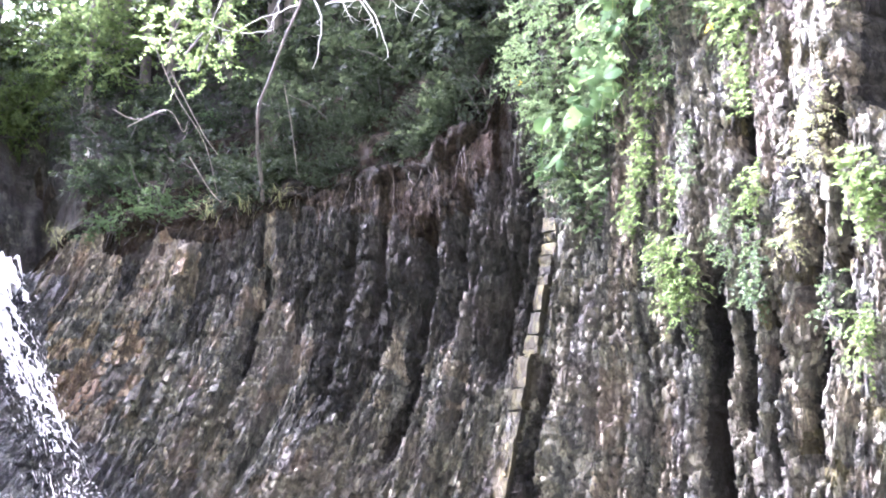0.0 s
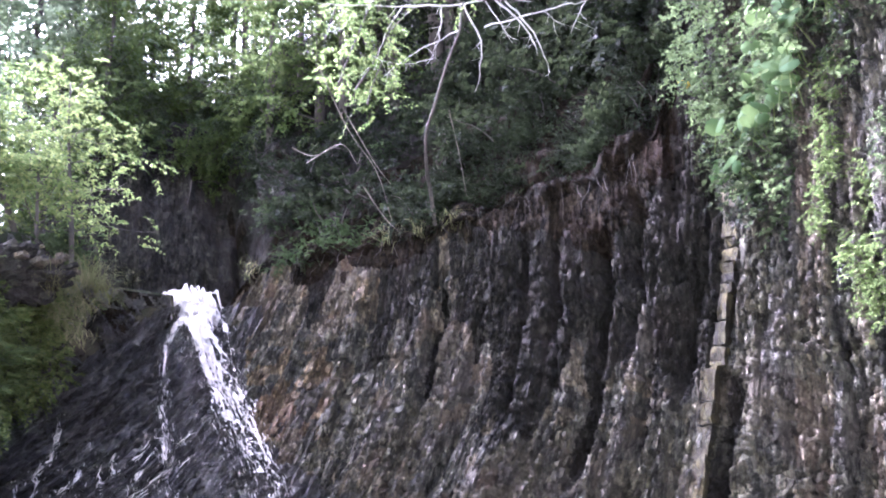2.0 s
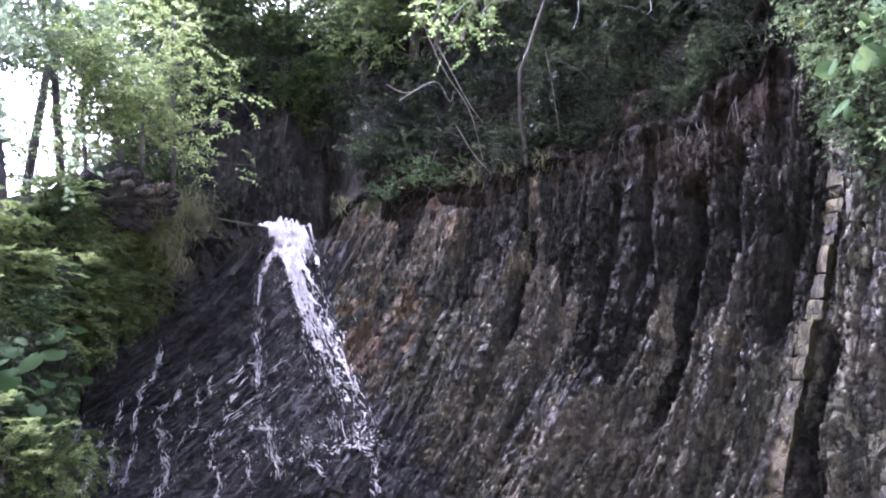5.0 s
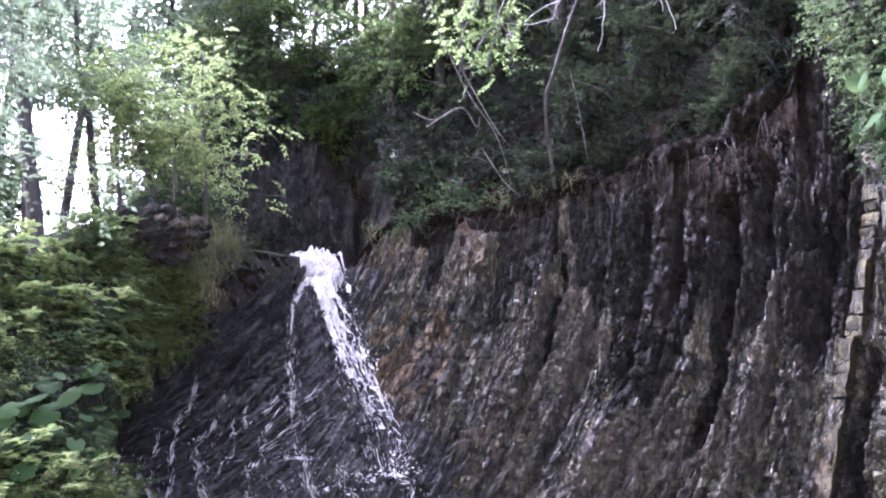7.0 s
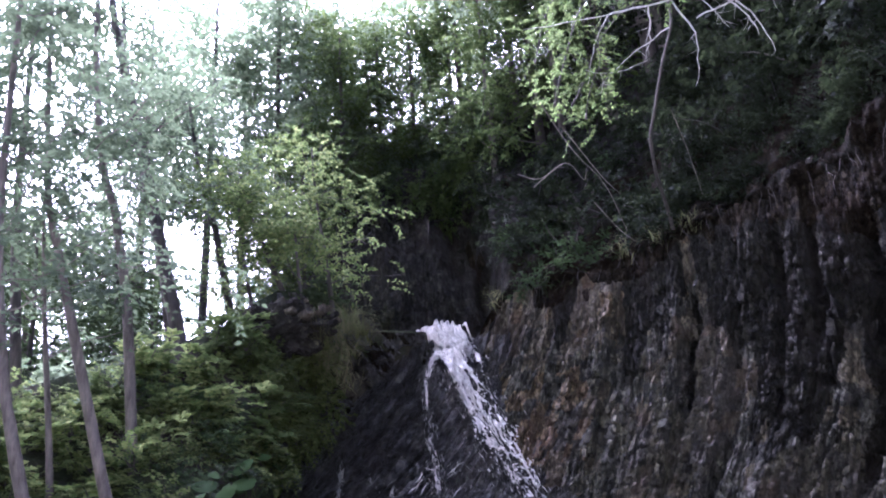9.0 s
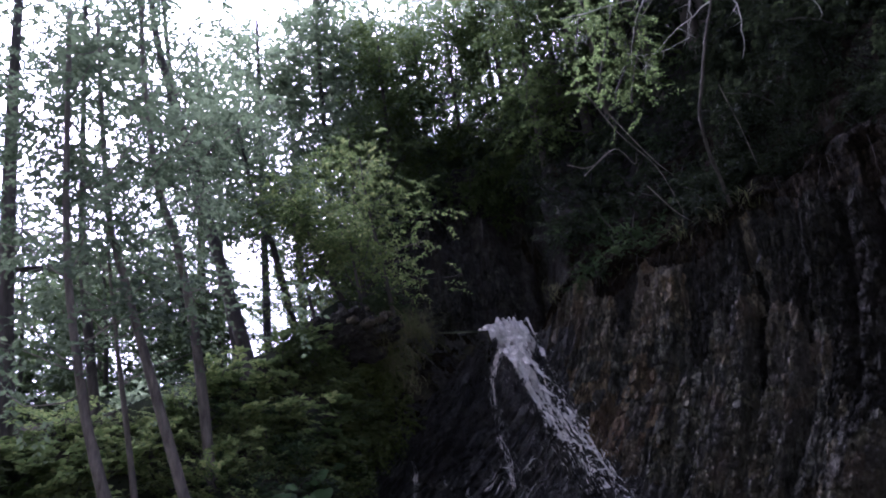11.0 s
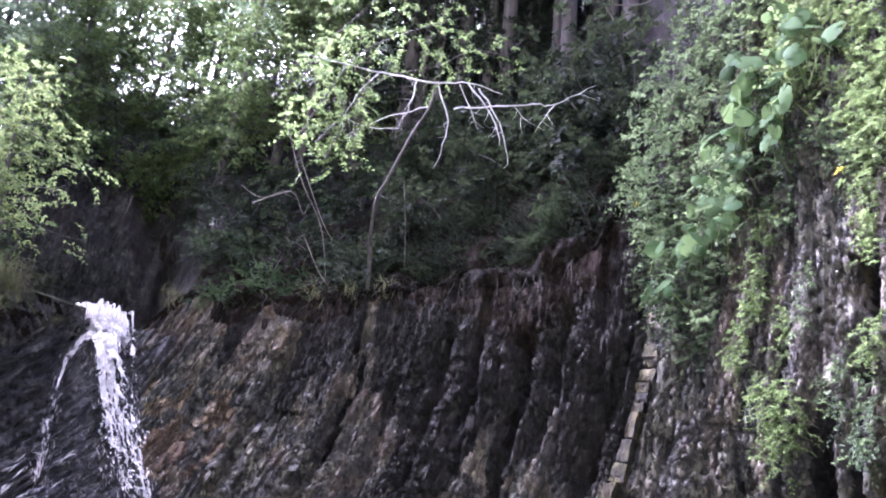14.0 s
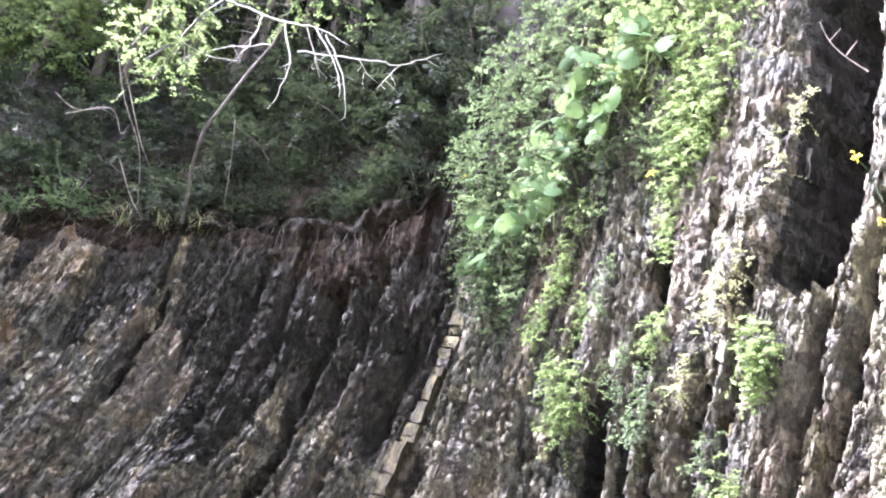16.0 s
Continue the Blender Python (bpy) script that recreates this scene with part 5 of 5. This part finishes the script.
# ---- plants on the east cliff ----
def cliff_point(az, el, off):
    s = -az
    for _ in range(14):
        s += 0.8 * (-az - bed_u(s, el))
    return wall_point(s, el, off + float(relief(np.array([s]), np.array([el]))[0][0]))


def climber(name, label, line, width, sprays, leaf, material, seed, droop=0.5, length=0.22, group="climbers"):
    """A trailing plant: crooked stems down the rock and leafy twigs that stand off it."""
    r = np.random.default_rng(seed)
    pts = [cliff_point(a, e, 0.12) for a, e in line]
    ob = thing(name, label, "plant", group, where=pts[-1])
    path = smooth_line(pts, 8)
    V, F = [], []
    for k in range(3):
        SV, SF = [], []
        tube(SV, SF, [p + Vector(r.normal(0, 0.05, 3)) for p in path], 0.008, 0.004, 4)
        part("stem", mesh_of("stem", SV, SF, M_BARK, True), ob)
    for _ in range(sprays):
        p = np.array(path[r.integers(len(path))]) + r.normal(0, width * 0.75, 3) * (0.6, 1, 1)
        o = np.array(wall_out(-25))
        spray(r, p, o * 0.9 + r.normal(0, 0.7, 3) + (0, 0, -0.1), length * r.uniform(0.6, 1.3), 12, leaf * 0.8, V, F, droop)
    part("leaves", leaf_mesh("leaves", V, F, material), ob)


IVY = "trailing green climber hanging down the rock"
LINES = [([(-30.5, 43), (-27.8, 37.4), (-26.0, 34.3), (-24.9, 31.5)], 0.32, 420, 0.075, M_LEAF_LIGHT), ([(-28.5, 44), (-26.6, 39), (-25.2, 36), (-24.4, 33)], 0.3, 360, 0.075, M_LEAF_LIGHT),
         ([(-24.8, 31.0), (-24.3, 28.5), (-24.3, 26.2)], 0.13, 70, 0.06, M_LEAF_LIGHT), ([(-20.5, 33), (-19.6, 31.4), (-19.0, 27.6)], 0.2, 100, 0.06, M_LEAF),
         ([(-18.5, 29), (-17.0, 25.5), (-16.4, 22.5)], 0.16, 110, 0.065, M_LEAF_LIGHT), ([(-16.6, 24), (-15.5, 21.1), (-15.2, 20.0)], 0.12, 70, 0.06, M_LEAF_LIGHT), ([(-18.6, 23.4), (-18.2, 22.2), (-18.0, 21)], 0.13, 60, 0.06, M_LEAF_LIGHT),
         ([(-16.9, 18.8), (-16.6, 17.5), (-17.3, 16.4)], 0.17, 90, 0.06, M_LEAF_LIGHT), ([(-18.4, 17.4), (-17.6, 15.6), (-17.2, 14.2)], 0.18, 110, 0.065, M_LEAF_LIGHT), ([(-24.0, 22), (-23.6, 20.7), (-23.4, 19.4)], 0.1, 50, 0.055, M_LEAF_LIGHT),
         ([(-23.4, 18), (-22.7, 15.4), (-22.5, 14.0)], 0.13, 60, 0.06, M_LEAF), ([(-29.6, 25.5), (-28.9, 23.5), (-28.6, 21.8)], 0.13, 50, 0.055, M_GRASS), ([(-31.0, 20.2), (-30.5, 18.6), (-30.4, 17.4)], 0.14, 70, 0.075, M_LEAF_LIGHT),
         ([(-28.6, 12), (-28.3, 10.9), (-28.0, 10.0)], 0.12, 40, 0.06, M_LEAF_LIGHT), ([(-23.2, 34.9), (-22.8, 33.2), (-23.5, 31.6)], 0.2, 90, 0.06, M_LEAF), ([(-21.5, 20.8), (-21.2, 18.6), (-20.8, 16.8)], 0.08, 34, 0.05, M_LEAF),
         ([(-26.2, 20.5), (-25.6, 18.0), (-25.2, 16.2)], 0.09, 34, 0.05, M_GRASS), ([(-20.2, 25), (-19.8, 23.2), (-19.7, 21.6)], 0.08, 34, 0.05, M_LEAF), ([(-34.0, 21), (-33.6, 19.6), (-33.4, 18.6)], 0.08, 26, 0.05, M_LEAF_LIGHT),
         ([(-26.8, 14.2), (-26.4, 12.6), (-26.0, 11.4)], 0.08, 24, 0.05, M_LEAF), ([(-33.4, 36.5), (-32.2, 33.2), (-31.6, 31)], 0.1, 30, 0.05, M_GRASS), ([(-37.8, 26), (-37.2, 24), (-36.8, 22.5)], 0.08, 26, 0.05, M_LEAF)]
for i, (line, width, n, leaf, m) in enumerate(LINES):
    climber("climber", IVY, line, width, n, leaf, m, 400 + i)
MAT = "dense mat of mixed green plants on the rock"
for i, (az, el, w, n, m) in enumerate([(-10.6, 34.0, 0.4, 75, M_LEAF), (-9.8, 30.5, 0.4, 120, M_LEAF), (-11.2, 27.6, 0.4, 130, M_LEAF), (-12.2, 31.5, 0.5, 75, M_LEAF), (-14.2, 28.4, 0.4, 110, M_LEAF),
                                     (-12.2, 22.4, 0.16, 60, M_LEAF), (-11.2, 22.6, 0.16, 25, M_LEAF_SHADE_PAINT), (-10.6, 25.0, 0.25, 40, M_LEAF_SHADE_PAINT), (-13.4, 25.2, 0.22, 60, M_LEAF), (-13.2, 35.4, 0.5, 75, M_LEAF), (-11.2, 37.2, 0.5, 80, M_LEAF), (-16.6, 31.8, 0.4, 110, M_LEAF), (-18.4, 34.4, 0.45, 140, M_LEAF_SHADE_PAINT),
                                     (-15.4, 39.0, 0.5, 160, M_LEAF), (-21.0, 37.6, 0.4, 130, M_LEAF_LIGHT), (-24.0, 41.0, 0.45, 170, M_LEAF_LIGHT), (-19.0, 42.4, 0.5, 170, M_LEAF), (-28.0, 45, 0.45, 150, M_LEAF_LIGHT), (-13.6, 42.0, 0.5, 75, M_LEAF_SHADE_PAINT), (-23, 45, 0.5, 160, M_LEAF_LIGHT)]):
    climber("cliff_shrub", MAT, [(az + 0.8, el + 1.8), (az, el), (az - 0.4, el - 1.8)], w, n, 0.105, m, 500 + i, 0.35, 0.42, "cliff shrubs")
right = [(-19.7, 39.8), (-23.0, 39.8), (-17.5, 38.0), (-19.4, 36.2), (-16.7, 35.8), (-15.1, 33.9), (-14.3, 32.7), (-15.4, 32.1), (-12.7, 30.0), (-10.8, 27.9), (-16.2, 30.2), (-9.7, 25.9), (-21.2, 40.6), (-18.4, 38.8), (-20.8, 38.6), (-18.2, 37.2), (-16.0, 36.8), (-17.4, 34.6),
         (-14.4, 34.8), (-13.6, 31.2), (-16.4, 33.2), (-15.0, 30.8), (-22.0, 41.6), (-20.0, 41.4), (-16.6, 39.4), (-12.0, 28.6), (-14.2, 29.2), (-17.8, 36.0), (-18.8, 35.0), (-15.8, 35.0)]
leaf_rng = random.Random(41)
for g in range(3):
    pts = []
    for a, e in right[g::3]:
        for _ in range(4):
            p = cliff_point(a + leaf_rng.gauss(0, 0.6), e - leaf_rng.uniform(0, 1.2), 0.1)
            pts.append(p - Vector((p.x, p.y, p.z - EYE)).normalized() * leaf_rng.uniform(0.85, 1.2))
    butterbur(cliff_point(-16, 34, 0.1), "clump of broad pale green leaves high on the cliff", pts, 0.135, 310 + g, (-0.5, -0.75, 0.3), 0.55)


def flower_head(where, size, seed, material=M_FLOWER, label="small yellow flower heads on the cliff", name="yellow_flower"):
    r = np.random.default_rng(seed)
    V, F = [], []
    for _ in range(9):
        spray(r, np.array(where) + r.normal(0, size * 0.4, 3), r.normal(0, 1, 3), size, 8, size * 0.5, V, F)
    ob = thing(name, label, "flower", "flowers", where=where)
    tagged(part("petals", leaf_mesh("petals", V, F, material), ob), kind="stuff")
    SV, SF = [], []
    tube(SV, SF, [Vector(where) + Vector((0.25, 0.05, -0.35)), Vector(where) + Vector((0.1, 0, -0.1)), Vector(where)], 0.006, 0.004, 4)
    part("stem", mesh_of("stem", SV, SF, M_LEAF, True), ob)


for i, (az, el, sz) in enumerate([(-23.6, 30.8, 0.045), (-38.5, 30.3, 0.04), (-8.6, 30.2, 0.05), (-9.2, 29.6, 0.04), (-38.8, 27.2, 0.035), (-26.4, 42, 0.04)]):
    flower_head(cliff_point(az, el, 0.45), sz, 600 + i)

flower_head(at(23.25, 26.08, 20.2), 0.11, 620, M_DEAD, "white flower umbel on the shaded slope", "white_flower")

# ---- water ----
def tongue(V, F, pts, wide, r, sides=6):
    """A torn lump of white water: thickest past its head, ragged, drawn out to a point behind."""
    n0, m = len(V), len(pts)
    ph = r.uniform(0, 9)
    for i, p in enumerate(pts):
        f = i / (m - 1)
        t = (pts[min(i + 1, m - 1)] - pts[max(i - 1, 0)]).normalized()
        a = t.cross(Vector((0.31, 0.87, 0.13))).normalized()
        b = t.cross(a)
        w = wide * (0.12 + 1.0 * math.sin(math.pi * min(1.0, f ** 0.8)) ** 0.8) * r.uniform(0.55, 1.35)
        for k in range(sides):
            g = math.tau * k / sides
            V.append(p + (a * math.cos(g) + b * math.sin(g) * 0.55) * w * (1 + 0.45 * math.sin(g * 2 + ph + f * 5)))
    for i in range(m - 1):
        for k in range(sides):
            k2 = (k + 1) % sides
            F.append((n0 + i * sides + k, n0 + i * sides + k2, n0 + (i + 1) * sides + k2, n0 + (i + 1) * sides + k))
    F.append(tuple(n0 + k for k in range(sides)))
    F.append(tuple(n0 + (m - 1) * sides + k for k in range(sides)))


def drop(V, F, c, way, L, w):
    tube(V, F, [c, c + way * L * 0.35, c + way * L], w * 0.4, w, 4)


def lipline(rows, d0, d1):
    return [at(a, e, d0 + (d1 - d0) * i / (len(rows) - 1)) for i, (a, e) in enumerate(rows)]


def stream(ob, name, line, spread, big, small, wide, seed, torn=0.0):
    """One arm of the fall: lacy strings of white water, close above, that tear into streaks, fan out and shed drops."""
    r = np.random.default_rng(seed)
    pts = smooth_line(line, 20)
    n = len(pts)
    V, F = [], []
    made = 0
    while made < big:
        f0 = r.random() ** 1.25
        i0 = int(f0 * (n - 6))
        x = r.normal(0, 0.6)
        made += 1
        lace = noise.noise(Vector((x * 2.6 + seed, f0 * 11, seed * 1.7))) + 0.5 * noise.noise(Vector((x * 6, f0 * 26, seed)))
        if lace < torn - 0.1 + 0.75 * f0 - 0.9 * max(0.0, 0.2 - f0) * 5:
            continue
        off = Vector((x, r.normal(0, 0.4), 0.0)) * spread * (0.6 + 0.7 * f0)
        span = int(r.integers(5, 9) if f0 < 0.2 else r.integers(7, 17))
        drift = Vector((r.normal(0, 0.004), 0, 0))
        seg = [pts[min(n - 1, i)] + off + drift * (i - i0) + Vector(r.normal(0, 0.008, 3)) for i in range(i0, i0 + span) if i < n]
        if len(seg) > 3:
            tongue(V, F, seg, wide * r.uniform(0.4, 1.3) * (1.2 - 0.7 * f0), r, 5)
    tagged(part(name, mesh_of(name, V, F, M_WATER, True), ob), kind="stuff")
    V, F = [], []
    for _ in range(small):
        f0 = r.random() ** 0.9
        i0 = min(n - 2, int(f0 * (n - 1)))
        c = pts[i0] + Vector(r.normal(0, 1, 3)) * spread * (0.5 + 0.9 * f0)
        way = (pts[i0 + 1] - pts[i0]).normalized() + Vector(r.normal(0, 0.1, 3))
        drop(V, F, c, way, r.uniform(0.04, 0.18), r.uniform(0.003, 0.009))
    tagged(part("spray_water", mesh_of("spray_water", V, F, M_FOAM, True), ob), kind="stuff")


def lace(ob, name, line, halves, seed, thread=0.26, sparse=0.0, layers=3, material=M_WATER):
    """A falling curtain of water torn into a net of threads and holes, in a few layers one behind the other."""
    pts = [Vector(p) for p in smooth_line(line, 40)]
    n = len(pts)
    length = np.concatenate([[0], np.cumsum([(pts[i + 1] - pts[i]).length for i in range(n - 1)])])
    f = np.linspace(0, 1, n)
    P = np.array([tuple(p) for p in pts])
    side = np.cross(P[-1] - P[0], (0, 0, 1.0))
    side /= np.linalg.norm(side)
    front = np.array((-side[1], side[0], 0))
    cols = 64
    x = np.linspace(-1, 1, cols)
    X, L = np.meshgrid(x, length, indexing="ij")
    Fr = np.broadcast_to(f, X.shape)
    half = many(Fr, halves)
    V, Q = [], []
    for k in range(layers):
        s = seed * 10 + k * 3
        warp = 0.35 * soft_noise(X * 2.2, L * 2.6, s) + 0.12 * soft_noise(X * 6, L * 7, s + 1)
        drop_l = L + 0.25 * soft_noise(X * 3, L * 1.4, s + 2)
        n1 = np.abs(soft_noise(X * half * 6.5 + warp + k * 7.3, drop_l * 1.7, s + 3))
        n2 = np.abs(soft_noise(X * half * 11 + 2 * warp, drop_l * 3.4, s + 4))
        wide = thread * np.clip(2.9 - 4.5 * Fr, 0.55, 2.6)
        keep = (n1 < wide) | (n2 < wide * 0.55)
        keep &= soft_noise(X * half * 3.2 + k * 3.1, L * 0.75, s + 5) > -0.55 + sparse + 0.75 * Fr
        keep &= np.abs(X) < 0.8 + 0.25 * soft_noise(X * 0 + np.sign(X) * 3, L * 2.2, s + 6)
        puff = 0.10 * soft_noise(X * 4, L * 4, s + 7) + 0.05 * soft_noise(X * 13, L * 11, s + 8) + 0.10 * k - 0.1
        G = P[None, :, :] + X[..., None] * half[..., None] * side + (puff[..., None]) * front
        a = (np.arange(cols - 1)[:, None] * n + np.arange(n - 1)[None, :])
        a = a[keep[:-1, :-1]] + k * cols * n
        V.append(G.reshape(-1, 3))
        Q.append(np.stack([a, a + n, a + n + 1, a + 1], 1))
    tagged(part(name, raw_mesh(name, np.concatenate(V), np.concatenate(Q), [material]), ob), kind="stuff")


def waterfall():
    ob = thing("waterfall", "white waterfall bursting over the dark rock lip", "waterfall", where=at(24, 5, 16.6))
    r = np.random.default_rng(9)
    # the lumpy white hump on the lip
    V, F = [], []
    for _ in range(480):
        az = 28.75 + r.normal(0, 0.8)
        crown = 18.75 - 0.13 * (az - 28.9) ** 2 + r.normal(0, 0.26)
        a, b = at(az + 0.25, crown - 0.15, 21.0), at(az, crown, 20.5)
        c, d = at(az - 0.15, crown - 0.5, 20.2), at(az - 0.45, crown - 0.7 - r.random() * 0.9, 20.05)
        tongue(V, F, smooth_line([a, b, c, d], 3), r.uniform(0.012, 0.05), r, 5)
    tagged(part("lip_water", mesh_of("lip_water", V, F, M_WATER, True), ob), kind="stuff")
    main = lipline([(28.6, 18.9), (28.3, 18.0), (27.8, 16.6), (26.7, 14.0), (25.4, 11.2), (24.0, 8.0), (22.9, 4.4)], 20.3, 16.5)
    lace(ob, "main_curtain", main, [(0, 0.44), (0.15, 0.47), (0.5, 0.5), (1, 0.46)], 2, 0.11, 0.28, 2)
    stream(ob, "main_stream", main, 0.28, 460, 700, 0.024, 2, 0.1)
    right = lipline([(27.5, 18.7), (27.1, 17.6), (26.4, 15.8), (25.2, 13.2), (24.0, 10.6), (23.0, 8.0), (21.9, 5.2)], 20.3, 16.6)
    lace(ob, "outer_curtain", right, [(0, 0.2), (0.4, 0.28), (1, 0.3)], 3, 0.09, 0.42, 2)
    core = lipline([(28.2, 17.4), (27.6, 15.6), (26.5, 12.8), (25.0, 9.8), (23.6, 6.6), (22.6, 4.4)], 19.6, 16.4)
    lace(ob, "core_curtain", core, [(0, 0.28), (0.4, 0.18), (1, 0.12)], 4, 0.2, -0.02, 2)
    # the thin veil of fine drops that hangs between the two arms
    veil = lipline([(28.9, 17.6), (28.6, 15.6), (28.0, 13.0), (27.2, 10.4), (26.2, 7.6), (25.2, 4.8)], 19.9, 17.0)
    lace(ob, "veil", veil, [(0, 0.3), (0.3, 0.42), (1, 0.5)], 6, 0.5, -0.5, 1, M_VEIL)
    side = lipline([(29.0, 17.6), (29.7, 16.6), (30.15, 15.2), (30.1, 12.2), (29.8, 9.2), (29.4, 5.8)], 19.9, 17.2)
    lace(ob, "side_curtain", side, [(0, 0.12), (0.3, 0.09), (1, 0.1)], 5, 0.13, 0.3, 2)
    stream(ob, "side_stream", side, 0.07, 90, 200, 0.016, 5, 0.2)
    # splashes where the arms strike the slabs
    V, F = [], []
    for az, el, d, size, count in ((22.9, 4.6, 16.4, 0.6, 130), (24.6, 4.2, 16.6, 0.4, 30), (29.3, 5.6, 17.1, 0.35, 90), (27.4, 3.6, 16.8, 0.5, 30)):
        c0 = at(az, el, d)
        for _ in range(count):
            way = Vector(r.normal(0, 1, 3))
            way.z = abs(way.z) * 0.8
            way.normalize()
            L = size * r.random() ** 2
            drop(V, F, c0 + way * L + Vector((r.normal(0, 0.1), 0, 0)), way + Vector((0, 0, -0.4)), r.uniform(0.02, 0.10), r.uniform(0.004, 0.016))
    tagged(part("splash", mesh_of("splash", V, F, M_FOAM, True), ob), kind="stuff")


waterfall()


def trickle(label, line, width, strands, seed, steps=True):
    """A thin stream down the wet rock: a crooked chain of short white dabs, thick at each ledge that it strikes."""
    r = np.random.default_rng(seed)
    pts = smooth_line([cliff_point(a, e, 0.10) for a, e in line], 10)
    pts = [p + Vector((noise.noise(p * 2.1 + Vector((seed, 0, 0))), 0, noise.noise(p * 2.3))) * 0.16 + Vector((noise.noise(p * 7), 0, 0)) * 0.05 for p in pts]
    V, F = [], []
    for _ in range(int(strands * 3.0)):
        i0 = int(r.integers(0, max(1, len(pts) - 3)))
        if noise.noise(Vector((i0 * 0.45, seed * 3.1, 0))) < -0.12:
            continue
        seg = [p + Vector(r.normal(0, 0.018, 3)) for p in pts[i0:i0 + int(r.integers(3, 5))]]
        off = Vector(r.normal(0, width * 0.7, 3)) * (0.5 + 0.8 * abs(noise.noise(Vector((i0 * 0.3, seed, 4)))))
        if len(seg) > 2:
            tongue(V, F, [p + off + Vector(wall_out(33)) * 0.04 for p in seg], r.uniform(0.004, 0.017), r, 5)
    for _ in range(int(strands * 3)):
        p = pts[int(r.integers(0, len(pts)))] + Vector(r.normal(0, width * 1.5, 3)) + Vector(wall_out(33)) * 0.06
        drop(V, F, p, Vector((r.normal(0, 0.4), 0, -1)), r.uniform(0.02, 0.07), r.uniform(0.003, 0.009))
    ob = thing("trickle", label, "water", "trickles", where=pts[-1])
    tagged(part("water_thread", mesh_of("water_thread", V, F, M_WATER, True), ob), kind="stuff")


TR = "thin white trickle running down wet black rock"
for i, (line, w, n) in enumerate([([(36.4, 10.4), (36.3, 8.6), (37.2, 7.2), (37.2, 4.1), (37.4, 1.5)], 0.05, 34), ([(34.9, 8.0), (35.7, 5.8), (35.1, 3.0), (35.0, 0.5)], 0.09, 44), ([(32.5, 4.9), (32.0, 3.1), (31.8, 1.0)], 0.04, 18),
                                  ([(40.1, 5.7), (40.8, 2.9), (41.0, 0.5)], 0.06, 20), ([(39.1, 5.7), (39.4, 2.9), (39.5, 0.4)], 0.06, 22), ([(37.9, 7.0), (38.2, 4.6), (38.4, 2)], 0.05, 16), ([(34.0, 9.5), (33.6, 7.5), (33.4, 5.6)], 0.02, 8), ([(33.0, 9.0), (32.8, 7.4)], 0.02, 6),
                                  ([(28.0, 10.1), (30.9, 8.0), (32.9, 5.9), (34.5, 4.2)], 0.09, 16), ([(28.6, 8.6), (31.0, 6.6), (33, 4.4)], 0.08, 12), ([(29.4, 10.2), (31.4, 8.8), (33.4, 7.0)], 0.06, 8), ([(29.2, 6.0), (28.5, 4.2), (27.8, 2.0)], 0.12, 20), ([(26.8, 5.4), (26.3, 4.4), (25.0, 2.5)], 0.12, 14),
                                  ([(22.6, 4.6), (22.0, 3.4), (21.4, 1.5)], 0.12, 14), ([(31.0, 5.0), (30.2, 3.2), (29.8, 1)], 0.07, 18)]):
    trickle(TR, line, w, n, 700 + i)
